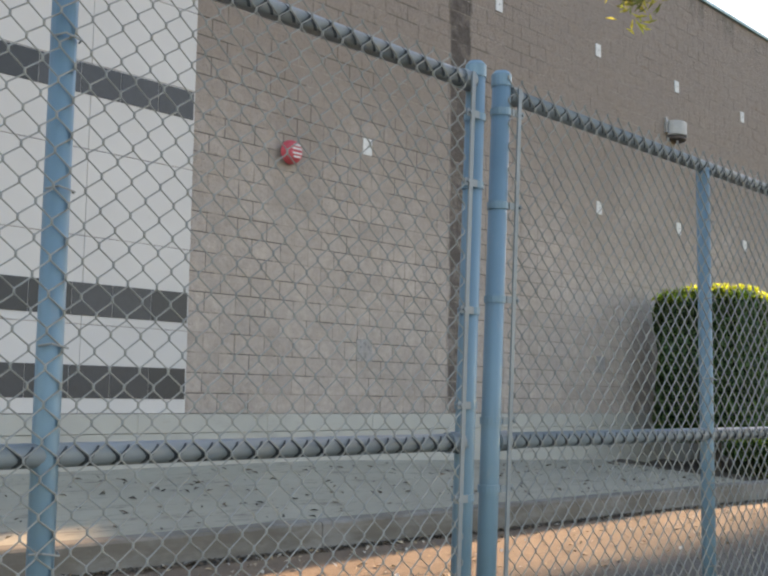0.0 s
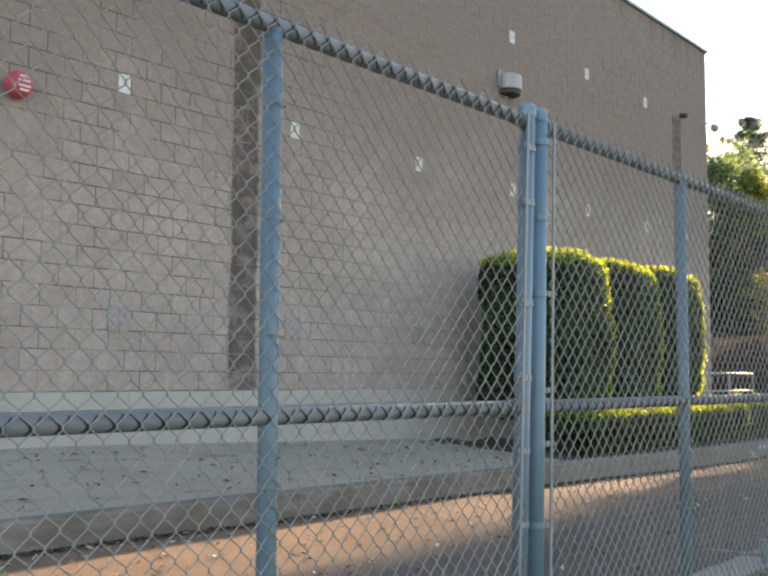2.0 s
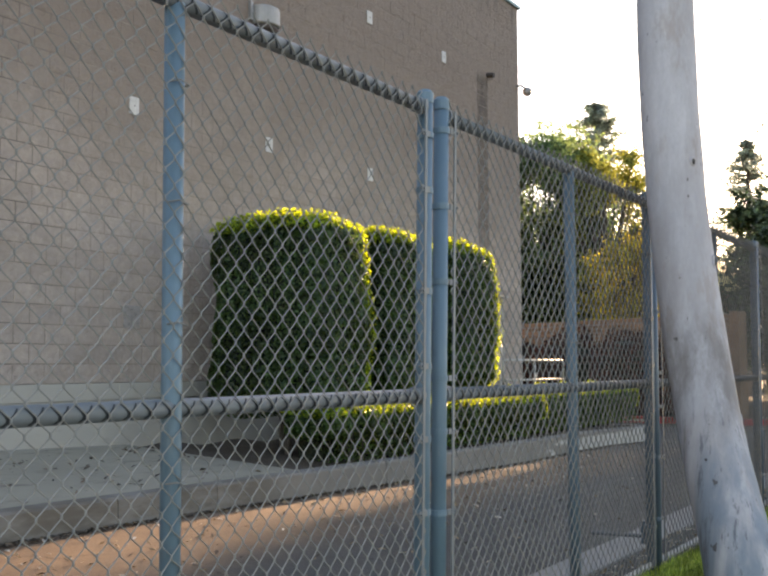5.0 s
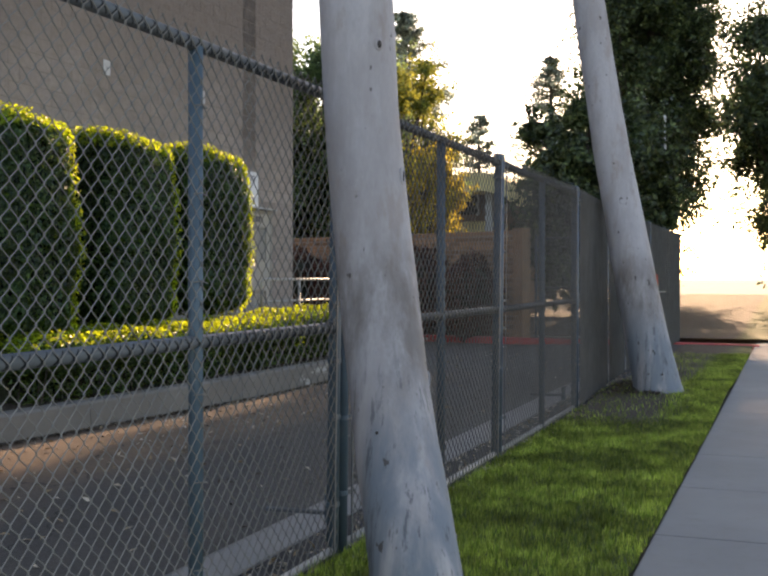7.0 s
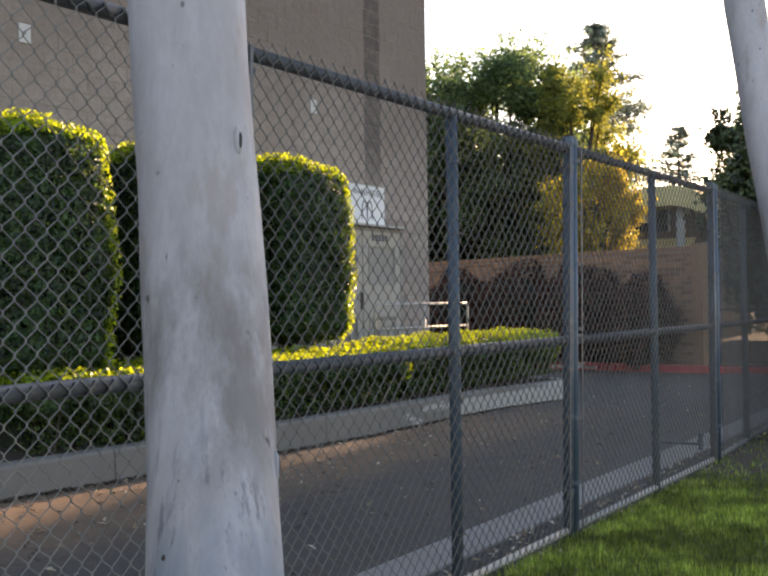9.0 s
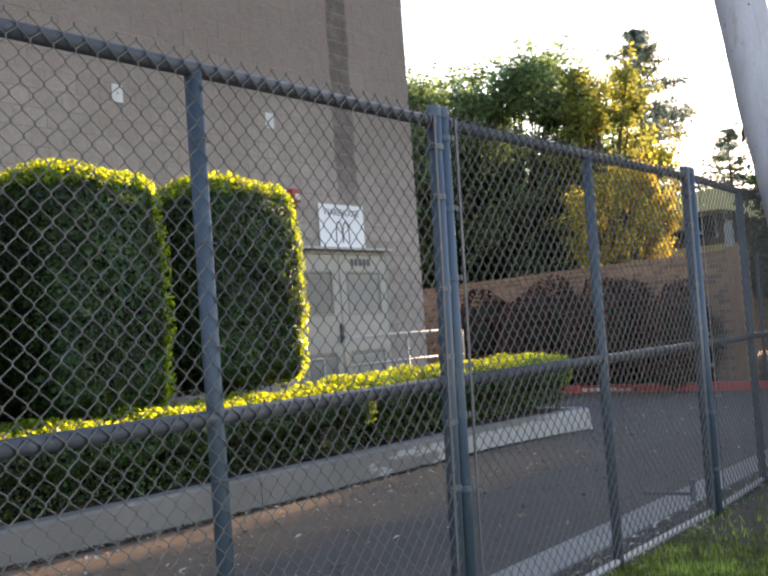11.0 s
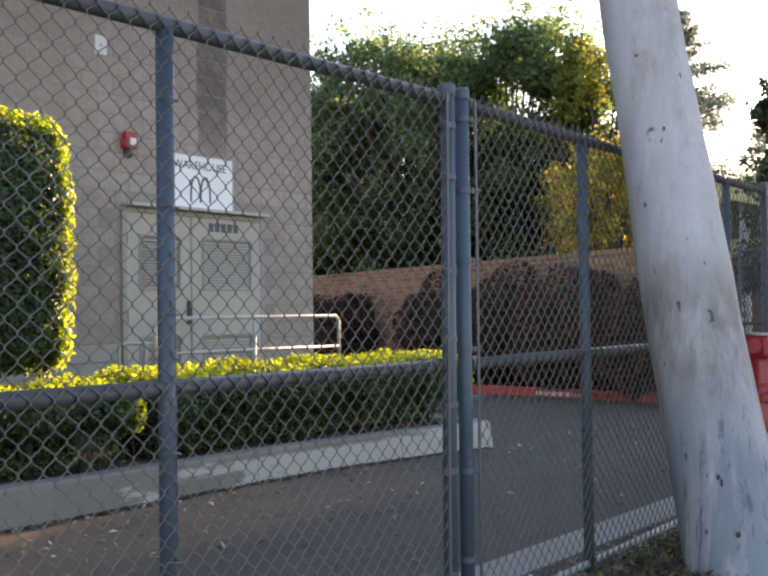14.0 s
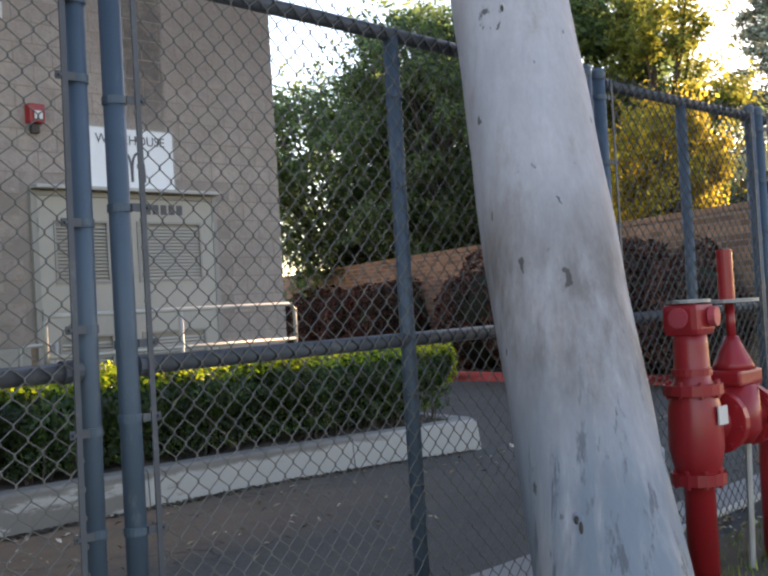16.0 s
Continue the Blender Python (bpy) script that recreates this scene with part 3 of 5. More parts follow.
for k in range(14):
    for j in range(10):
        z0 = PLINTH + j * 0.81
        box(bm, 5.15 - 1.2 * (k + 1) + 0.003, 5.15 - 1.2 * k - 0.003, WY - 0.02, WY + 0.3, z0 + 0.003, min(z0 + 0.807, ROOF), 0.004)
part("wall_panel", bm, M_WHITEWALL, wall_white)
part("backing", boxed(-11.6, 5.14, WY - 0.008, WY + 0.25, PLINTH, ROOF - 0.01), M_MORTAR, wall_white)
for z0, z1 in ((4.11, 4.40), (2.06, 2.36), (1.31, 1.61)):
    for k in range(12):
        x1 = 5.13 - 0.43 * k
        part("tile", boxed(x1 - 0.424, x1, WY - 0.026, WY - 0.005, z0, z1, 0.004), M_TILE, wall_white)
tagged(part("roof", boxed(-12, WX1 - 0.33, WY + 0.33, 34, ROOF - 0.5, ROOF - 0.25), M_CONCRETE, None), "flat grey roof behind a parapet", "roof", kind="structure")
cop = thing("coping", "teal metal coping along the parapet", "coping", kind="structure")
part("coping_front", boxed(-12, WX1 + 0.05, WY - 0.05, WY + 0.36, ROOF + 0.002, ROOF + 0.07, 0.01), M_COPING, cop)
part("coping_side", boxed(WX1 - 0.36, WX1 + 0.05, WY + 0.365, 34, ROOF + 0.002, ROOF + 0.07, 0.01), M_COPING, cop)
plinth = thing("plinth", "smooth pale painted plinth along the wall", "plinth", kind="structure")
for k in range(21):
    x0 = -11.6 + 1.62 * k
    x1 = min(x0 + 1.616, 20.85)
    if x0 < 20.8:
        part("plinth_block", boxed(x0, x1, WY - 0.03, WY + 0.3, 0.985, PLINTH - 0.004, 0.004), M_PLINTH, plinth)
part("footing", boxed(-11.6, 20.85, WY - 0.022, WY + 0.3, -0.3, 0.98, 0.006), M_PLINTH, plinth)
part("footing", boxed(23.02, WX1 - 0.01, WY - 0.004, WY + 0.3, -0.3, PLINTH - 0.003, 0.003), M_BLOCKS, plinth)


# ---- kerb, apron, bed ----
def kerb_z(x):
    return np.interp(x, (-8, 8, 11, 13.3, 15.5, 17, 19.5, 21, 22.5, 24.15), (0.50, 0.357, 0.326, 0.308, 0.286, 0.279, 0.266, 0.262, 0.234, 0.203))


kerb = thing("kerb", "worn concrete kerb with flaking white paint", "kerb", kind="structure")


def prism(sections):
    """A solid through rectangular sections, each of four points in order."""
    bm = bmesh.new()
    rows = [[bm.verts.new(p) for p in s] for s in sections]
    for a_, b_ in zip(rows, rows[1:]):
        n = len(a_)
        for k in range(n):
            bm.faces.new((a_[k], a_[(k + 1) % n], b_[(k + 1) % n], b_[k]))
    bm.faces.new(rows[0][::-1])
    bm.faces.new(rows[-1])
    bmesh.ops.recalc_face_normals(bm, faces=bm.faces)
    return bm


def kerb_stone(x0, x1):
    n = 8
    secs = []
    for i in range(n + 1):
        x = x0 + (x1 - x0) * i / n
        j = 0.006 * noise.noise((x * 3.1, 1, 0))
        zt = kerb_z(x) + 0.006 * noise.noise((x * 2.3, 5, 0))
        secs.append(((x, 6.02 + j, -0.4), (x, 6.05 + j, zt - 0.025), (x, 6.063 + j, zt - 0.007), (x, 6.085 + j, zt), (x, 6.23, zt), (x, 6.23, -0.4)))
    return prism(secs)


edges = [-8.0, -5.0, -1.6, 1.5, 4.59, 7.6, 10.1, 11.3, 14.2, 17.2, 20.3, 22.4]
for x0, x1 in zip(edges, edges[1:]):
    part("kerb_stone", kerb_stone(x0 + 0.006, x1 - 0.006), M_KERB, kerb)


def kerb_nose():
    """The rounded end of the kerb, which turns back to the wall, with a battered outer face."""
    line = [(22.406, 6.125, 0), (23.0, 6.125, 0), (23.6, 6.125, 0), (23.95, 6.125, 0)]
    line += [(24.03 + 0.13 * math.sin(radians(a_)), 6.255 - 0.13 * math.cos(radians(a_)), radians(a_)) for a_ in range(0, 77, 19)]
    line += [(24.156 + 0.242 * d, 6.224 + 0.97 * d, radians(76)) for d in (0.5, 1.2, 2.1)]
    secs = []
    for x, y, a_ in line:
        ox, oy = math.sin(a_), -math.cos(a_)
        zt = float(kerb_z(min(x, 24.15))) + 0.006 * noise.noise((x * 2.3, y * 2.0, 0))
        j = 0.006 * noise.noise((x * 3.1, y * 3.1, 0))
        sec = []
        for out, z in ((0.125 + 0.05 * math.sin(a_), -0.4), (0.075 + 0.02 * math.sin(a_) + j, zt - 0.03), (0.06 + j, zt - 0.008), (0.035, zt), (-0.085, zt), (-0.1, zt - 0.02), (-0.1, -0.4)):
            sec.append((x + ox * out, y + oy * out, z))
        secs.append(sec)
    return prism(secs)


part("kerb_stone", kerb_nose(), M_KERB, kerb)


def apron_z(x, y):
    t = np.clip((np.asarray(y) - 6.22) / 2.36, 0, 1)
    return (kerb_z(np.asarray(x)) - 0.01) * (1 - t) + t * np.clip(0.66 - 0.03 * np.maximum(np.asarray(x) - 7, 0), 0.30, 0.7)


tagged(new("apron", sheet("apron", -8, 12.8, 6.2, WY, 0.4, apron_z, M_APRON)), "sloping stained concrete apron at the foot of the wall", "apron", kind="structure")
tagged(new("planting_bed", sheet("planting_bed", 12.8, 24.8, 6.2, WY, 0.2, lambda x, y: apron_z(x, y) - 0.02 + 0.03 * np.sin(x * 5) * np.cos(y * 4), M_SOIL, lambda x, y: x < 24.0 + 0.25 * (y - 6.2))), "dark soil planting bed behind the kerb", "planting bed", kind="structure")

# ---- door, sign, rails and wall fittings ----
door = thing("door_1", "pair of beige louvred steel doors, shut", "door", kind="structure")
DX0, DX1, DZ0, DZ1 = 20.93, 22.97, 0.36, 2.58
fr = bmesh.new()
box(fr, DX0 - 0.06, DX0, WY - 0.03, WY + 0.02, DZ0, DZ1 + 0.05, 0.006)
box(fr, DX1, DX1 + 0.06, WY - 0.03, WY + 0.02, DZ0, DZ1 + 0.05, 0.006)
box(fr, DX0 + 0.001, DX1 - 0.001, WY - 0.03, WY + 0.02, DZ1, DZ1 + 0.05, 0.006)
part("door_frame", fr, M_DOORFRAME, door)


def leaf_door(x0, x1, louvre):
    bm = bmesh.new()
    lx0, lx1 = x0 + 0.16, x1 - 0.16
    y0, y1 = WY - 0.022, WY + 0.004
    bands = ((DZ0 + 0.22, 1.24), (1.74, 2.35))
    box(bm, x0, lx0, y0, y1, DZ0, DZ1 - 0.004, 0.002)
    box(bm, lx1, x1, y0, y1, DZ0, DZ1 - 0.004, 0.002)
    for z0, z1 in ((DZ0, bands[0][0]), (bands[0][1], bands[1][0]), (bands[1][1], DZ1 - 0.004)):
        box(bm, lx0, lx1, y0, y1, z0, z1)
    d = part("door_leaf", bm, M_DOOR, door)
    for (z0, z1), lou in zip(bands, louvre):
        lv = part("louvre", boxed(lx0, lx1, WY + 0.004, WY + 0.012, z0, z1), M_DOORFRAME, d)
        fb = bmesh.new()
        for q in ((lx0, lx0 + 0.022, z0, z1), (lx1 - 0.022, lx1, z0, z1), (lx0 + 0.022, lx1 - 0.022, z0, z0 + 0.022), (lx0 + 0.022, lx1 - 0.022, z1 - 0.022, z1)):
            box(fb, q[0], q[1], WY - 0.034, WY - 0.001, q[2], q[3])
        part("louvre_frame", fb, M_DOORFRAME, d)
        n = int((z1 - z0 - 0.05) / 0.034)
        for i in range(n):
            zc = z0 + 0.035 + i * 0.034
            sb = boxed(lx0 + 0.022, lx1 - 0.022, -0.017 if lou else -0.012, 0.017 if lou else 0.012, -0.002, 0.002)
            bmesh.ops.transform(sb, matrix=Matrix.Translation((0, WY - 0.012, zc)) @ Matrix.Rotation(radians(42 if lou else 60), 4, "X"), verts=sb.verts)
            part("slat", sb, M_DOOR, d)
    return d


leaf_l = leaf_door(DX0 + 0.004, 21.846, (True, True))
leaf_r = leaf_door(21.854, DX1 - 0.004, (False, False))
hb = bmesh.new()
box(hb, 21.775, 21.835, WY - 0.045, WY - 0.022, 1.36, 1.62, 0.006)
tube(hb, [(21.80, WY - 0.045, 1.44), (21.80, WY - 0.09, 1.44), (21.72, WY - 0.09, 1.44)], 0.011, 8)
part("door_handle", hb, M_BOLT, leaf_l, "dark lever handle")
part("astragal", boxed(21.838, 21.862, WY - 0.033, WY - 0.0225, DZ0 + 0.02, DZ1 - 0.02, 0.002), M_DOORFRAME, door)
for x in (DX0 + 0.01, DX1 - 0.01):
    for z in (0.7, 1.45, 2.3):
        part("hinge", tubed([(x, WY - 0.035, z - 0.06), (x, WY - 0.035, z + 0.06)], 0.012, 8), M_STEEL, door)
bars = bmesh.new()
for k in range(5):
    box(bars, 22.12 + k * 0.098, 22.19 + k * 0.098, WY - 0.028, WY - 0.0225, 2.425, 2.525)
part("number_bars", bars, M_PRINT, door, "dark stencilled marks")
hd = boxed(20.88, 23.02, WY - 0.14, WY - 0.002, 2.64, 2.675, 0.006)
tagged(part("drip_cap", hd, M_STEEL, None), "thin galvanised drip cap above the doors", "drip cap", kind="structure")
tagged(part("door_step", boxed(20.3, 23.1, 7.2, WY - 0.035, -0.2, DZ0 - 0.004, 0.012), M_CONCRETE, None), "concrete landing in front of the doors", "door landing", kind="structure")

sign = thing("wall_sign", "white rectangular warehouse sign with grey lettering", "sign")
part("sign_panel", boxed(21.49, 22.51, WY - 0.02, WY - 0.002, 2.685, 3.28, 0.004), M_SIGN, sign)
fb = bmesh.new()
for q in ((21.478, 21.49, 2.673, 3.292), (22.51, 22.522, 2.673, 3.292), (21.49, 22.51, 2.673, 2.685), (21.49, 22.51, 3.28, 3.292)):
    box(fb, q[0], q[1], WY - 0.026, WY - 0.002, q[2], q[3])
part("sign_frame", fb, M_STEEL, sign)
fc = bpy.data.curves.new("lettering", "FONT")
fc.body, fc.size, fc.extrude, fc.align_x = "WAREHOUSE", 0.135, 0.001, "CENTER"
fo = new("lettering", fc)
fo.matrix_world = Matrix.Translation((22.0, WY - 0.0235, 3.125)) @ Matrix.Rotation(radians(90), 4, "X")
bpy.context.view_layer.update()
me = bpy.data.meshes.new_from_object(fo.evaluated_get(bpy.context.evaluated_depsgraph_get()))
me.transform(fo.matrix_world)
bpy.data.objects.remove(fo)
me.materials.clear()
me.materials.append(M_PRINT)
under(new("lettering", me), sign)
ar = bmesh.new()
for s in (-1, 1):
    pts = [(22.0 + s * (0.075 - 0.073 * math.cos(math.pi * k / 12)), WY - 0.023, 2.75 + 0.29 * math.sin(math.pi * k / 12) ** 0.6) for k in range(13)]
    tube(ar, pts, [0.014] * 13, 6)
bmesh.ops.scale(ar, vec=(1, 0.15, 1), space=Matrix.Translation((0, -(WY - 0.022), 0)), verts=ar.verts)
part("emblem", ar, M_PRINT, sign, "two dark rounded arches")

RY = 7.37


def pipe_rail(name, label):
    r = thing(name, label, "handrail")
    part("top_rail", tubed(smooth_line([(20.28, RY, 0.9), (20.28, RY, 1.38), (20.33, RY, 1.43), (22.94, RY, 1.43), (22.99, RY, 1.38), (22.99, RY, 0.9)], 1), 0.021, 10), M_STEEL, r, smooth=True)
    part("mid_rail", tubed([(20.28, RY, 1.09), (22.99, RY, 1.09)], 0.019, 10), M_STEEL, r, smooth=True)
    for x in (20.28, 21.62, 22.99):
        part("post", tubed([(x, RY, 0.34), (x, RY, 1.41 if x == 21.62 else 0.92)], 0.021, 10), M_STEEL, r, smooth=True)
        part("base_plate", boxed(x - 0.06, x + 0.06, RY - 0.06, RY + 0.06, DZ0 - 0.004, DZ0 + 0.008, 0.003), M_STEEL, r)
    return r


pipe_rail("pipe_handrail", "galvanised two-rail pipe handrail beside the doors")
loop = thing("rail_loop", "bent steel pipe loop beside the door landing", "handrail")
part("loop_pipe", tubed(smooth_line([(20.78, 8.1, 0.78), (20.5, 8.1, 0.78), (20.44, 8.1, 0.84), (20.44, 8.1, 1.12), (20.5, 8.1, 1.18), (20.78, 8.1, 1.18)], 3), 0.018, 10), M_STEEL, loop, smooth=True)
part("post", tubed([(20.78, 8.1, 0.35), (20.78, 8.1, 1.2)], 0.02, 10), M_STEEL, loop, smooth=True)

strobe = thing("alarm_strobe", "small red alarm horn with a clear lens on the wall", "alarm")
part("body", boxed(20.87, 21.03, WY - 0.10, WY - 0.001, 3.25, 3.43, 0.012), M_RED, strobe)
part("lens", boxed(20.91, 20.99, WY - 0.13, WY - 0.102, 3.28, 3.36, 0.01), M_LENS, strobe)
part("bracket", boxed(20.91, 20.99, WY - 0.06, WY - 0.001, 3.16, 3.248, 0.006), M_BOLT, strobe)

bell = thing("alarm_bell", "round faded red alarm bell with pale markings", "alarm bell")
pr = [(0.0, -0.115), (0.045, -0.113), (0.085, -0.10), (0.118, -0.07), (0.132, -0.03), (0.135, 0.0)]
bm = bmesh.new()
rings = [[bm.verts.new((6.43 + r * math.cos(2 * math.pi * k / 28), WY - 0.05 + d, 4.01 + r * math.sin(2 * math.pi * k / 28))) for k in range(28)] for r, d in pr[1:]]
for a_, b_ in zip(rings, rings[1:]):
    for k in range(28):
        bm.faces.new((a_[k], a_[(k + 1) % 28], b_[(k + 1) % 28], b_[k]))
bm.faces.new(rings[0][::-1])
part("gong", bm, M_BELL, bell, smooth=True)
part("back_box", tubed([(6.43, WY - 0.055, 4.01), (6.43, WY - 0.001, 4.01)], 0.075, 20), M_RED, bell)
mk = bmesh.new()
for z, w in ((4.075, 0.045), (4.035, 0.062), (3.985, 0.062), (3.945, 0.045)):
    box(mk, 6.43 - w, 6.43 + w, WY - 0.168, WY - 0.158, z - 0.009, z + 0.009)
part("marking_bars", mk, M_PLATE, bell, "pale worn marking bars")

for i, x in enumerate((7.70, 10.30, 12.89, 15.46, 18.085, 20.62)):
    for z, w, h, m in ((1.90, 0.13, 0.13, M_PLATEGREY), (4.31, 0.075, 0.10, M_PLATE), (6.80, 0.075, 0.10, M_PLATE)):
        if z < 2 and x > 13:
            continue
        pl = thing("wall_plate", "small pale square anchor plate on the block wall" if z > 2 else "grimy grey square anchor plate low on the wall", "wall plate", "anchor plates on the wall")
        part("plate", boxed(x - w, x + w, WY - 0.016, WY - 0.001, z - h, z + h, 0.004), m, pl)
        part("bolt", tubed([(x, WY - 0.022, z), (x, WY - 0.016, z)], 0.012, 8), M_PLATEGREY, pl)

lamp = thing("wall_lamp", "grey metal wall light with a bowed front", "wall light")


def bowed(x0, x1, depth, z0, z1, n=16):
    """A body on the wall with a front that bows out in a half ellipse."""
    bm = bmesh.new()
    rows = []
    for z, k in ((z0, 0.94), (z0 + 0.02, 1.0), (z1 - 0.02, 1.0), (z1, 0.95)):
        rows.append([bm.verts.new(((x0 + x1) / 2 - (x1 - x0) / 2 * k * math.cos(math.pi * i / n), WY - 0.003 - depth * k * math.sin(math.pi * i / n) ** 0.7, z)) for i in range(n + 1)])
    for a_, b_ in zip(rows, rows[1:]):
        for i in range(n):
            bm.faces.new((a_[i], a_[i + 1], b_[i + 1], b_[i]))
    bm.faces.new(rows[0][::-1])
    bm.faces.new(rows[-1])
    bmesh.ops.recalc_face_normals(bm, faces=bm.faces)
    return bm


part("housing", bowed(15.06, 15.52, 0.24, 5.87, 6.12), M_LAMP, lamp)
part("lens", bowed(15.08, 15.50, 0.22, 5.80, 5.868), M_BOLT, lamp, "dark lens under the housing")
part("back_plate", boxed(15.0, 15.055, WY - 0.05, WY - 0.001, 5.9, 6.16, 0.004), M_LAMP, lamp)

outlet = thing("roof_outlet", "small dark overflow spout with a thin stained drain line", "drain spout")
part("spout", tubed([(22.45, WY + 0.002, 6.9), (22.45, WY - 0.14, 6.88)], 0.05, 12), M_BOLT, outlet)
cctv = thing("security_camera", "small grey dome security camera at the wall corner", "camera")
part("arm", tubed([(WX1 - 0.1, WY - 0.002, 7.0), (WX1 - 0.1, WY - 0.1, 7.0), (WX1 + 0.12, WY - 0.12, 6.98)], 0.025, 8), M_LAMP, cctv)
bm = bmesh.new()
bmesh.ops.create_uvsphere(bm, u_segments=14, v_segments=8, radius=0.1, matrix=Matrix.Translation((WX1 + 0.16, WY - 0.12, 6.93)))
part("dome", bm, M_LAMP, cctv, smooth=True)


# ---- hedges ----
def rounded_box_points(n, size, r, rng, lump):
    """Points and normals on a clipped hedge: a box with round edges, and a little unevenness."""
    sx, sy, sz = size
    area = np.array([sy * sz, sy * sz, sx * sz, sx * sz, sx * sy, sx * sy * 0.4])
    f = rng.choice(6, n, p=area / area.sum())
    u = rng.uniform(-0.5, 0.5, (n, 3)) * np.array(size)
    for k in range(6):
        m = f == k
        u[m, k // 2] = (0.5 if k % 2 == 0 else -0.5) * size[k // 2]
    inner = np.array(size) / 2 - r
    c = np.clip(u, -inner, inner)
    d = u - c
    ln = np.linalg.norm(d, axis=1)[:, None] + 1e-9
    d /= ln
    p = c + d * r
    w = lump * (np.sin(p[:, 0] * 5.1 + p[:, 2] * 3.3) + np.sin(p[:, 1] * 6.3 - p[:, 2] * 4.1) + np.sin(p[:, 2] * 8.7 + p[:, 0] * 7.7) * 0.6)
    return p + d * w[:, None], d


def hedge(name, label, group, x0, x1, y0, y1, z0, z1, r, n, leaf, mat, seed, trunks, top_sprigs, base):
    rg = np.random.default_rng(seed)
    h = thing(name, label, "hedge", group)
    c = np.array([(x0 + x1) / 2, (y0 + y1) / 2, (z0 + z1) / 2])
    size = (x1 - x0, y1 - y0, z1 - z0)
    p, d = rounded_box_points(n, size, r, rg, 0.022)
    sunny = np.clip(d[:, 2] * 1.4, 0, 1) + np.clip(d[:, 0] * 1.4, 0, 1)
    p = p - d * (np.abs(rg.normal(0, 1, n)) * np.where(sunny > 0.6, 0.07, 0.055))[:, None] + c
    # sprigs that stand out from the top and sunny end, sunlight painted into their colour
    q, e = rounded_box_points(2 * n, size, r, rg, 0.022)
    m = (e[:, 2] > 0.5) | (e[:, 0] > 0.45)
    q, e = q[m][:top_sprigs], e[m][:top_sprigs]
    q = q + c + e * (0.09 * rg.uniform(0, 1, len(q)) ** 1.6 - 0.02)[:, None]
    under(new("foliage", leaves("foliage", p, d, leaf, mat, rg, 0.36, 0.5)), h)
    tagged(under(new("new_growth", leaves("new_growth", q, e, leaf, M_SUNLEAF, rg, 0.6, 0.5)), h), "leaves coloured yellow-green as sunlit along the top and the sunny end")
    # solid dark core in place of inner shade; it also blocks light
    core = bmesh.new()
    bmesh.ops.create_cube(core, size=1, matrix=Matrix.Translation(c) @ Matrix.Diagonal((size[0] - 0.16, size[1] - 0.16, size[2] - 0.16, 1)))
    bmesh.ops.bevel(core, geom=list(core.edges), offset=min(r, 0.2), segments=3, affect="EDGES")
    part("inner_growth", core, M_SHADECORE, h)
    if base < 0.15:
        # dark block painted as the deep shade under the leaves
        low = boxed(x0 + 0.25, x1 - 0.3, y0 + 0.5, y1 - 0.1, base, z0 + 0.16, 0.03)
        part("inner_growth", low, M_SHADECORE, h, "near-black block standing in for the shade below the clipped leaves")
        m = 5200
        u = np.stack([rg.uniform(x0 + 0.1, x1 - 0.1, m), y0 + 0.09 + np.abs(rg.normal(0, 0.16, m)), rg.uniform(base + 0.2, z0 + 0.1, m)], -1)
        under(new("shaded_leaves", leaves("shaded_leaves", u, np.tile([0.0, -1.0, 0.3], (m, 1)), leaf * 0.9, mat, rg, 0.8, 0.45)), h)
        tw = bmesh.new()
        for k in range(int((x1 - x0) * 9)):
            a_, b_ = rg.uniform(x0 + 0.15, x1 - 0.2), rg.uniform(y0 + 0.16, y0 + 0.45)
            tube(tw, [(a_, b_, base), (a_ + rg.uniform(-0.12, 0.12), b_ - rg.uniform(0, 0.1), z0 + 0.1)], [0.009, 0.005], 5)
        tagged(part("undergrowth", tw, M_BARK, h, "thin bare brown twigs"), kind="stuff")
    for tx, ty in trunks:
        part("stem", tubed([(tx, ty, base), (tx + 0.02, ty, z0 + 0.3)], [0.05, 0.035], 8), M_BARK, h)
    return h


GH = "clipped column hedges by the wall"
hedge("column_hedge", "tall clipped green hedge block with sunlit top", GH, 13.62, 14.78, 6.50, 8.2, 0.78, 3.04, 0.32, 38000, 0.060, M_HEDGE, 11, ((14.1, 7.3), (14.4, 7.6)), 7500, 0.2)
hedge("column_hedge", "tall clipped green hedge block between two others", GH, 15.72, 17.02, 6.74, 8.1, 0.88, 3.08, 0.32, 38000, 0.060, M_HEDGE, 12, ((16.2, 7.4), (16.6, 7.6)), 7500, 0.2)
hedge("column_hedge", "tall clipped green hedge block beside the doors", GH, 17.72, 19.03, 6.80, 8.15, 0.98, 3.13, 0.33, 40000, 0.060, M_HEDGE, 13, ((18.2, 7.4), (18.45, 7.5)), 7500, 0.2)
GL = "low clipped hedges behind the kerb"
hedge("low_hedge", "low clipped green hedge row in the planting bed", GL, 13.5, 19.12, 6.14, 7.02, 0.53, 0.88, 0.15, 42000, 0.054, M_LOWHEDGE, 14, ((14.2, 6.6), (15.5, 6.6), (17, 6.6), (18.6, 6.6)), 9000, 0.1)
hedge("low_hedge", "low clipped green hedge row ending at the kerb nose", GL, 19.3, 24.22, 6.26, 7.12, 0.48, 0.95, 0.22, 40000, 0.054, M_LOWHEDGE, 15, ((20, 6.6), (21.5, 6.6), (23.2, 6.6)), 9000, 0.1)


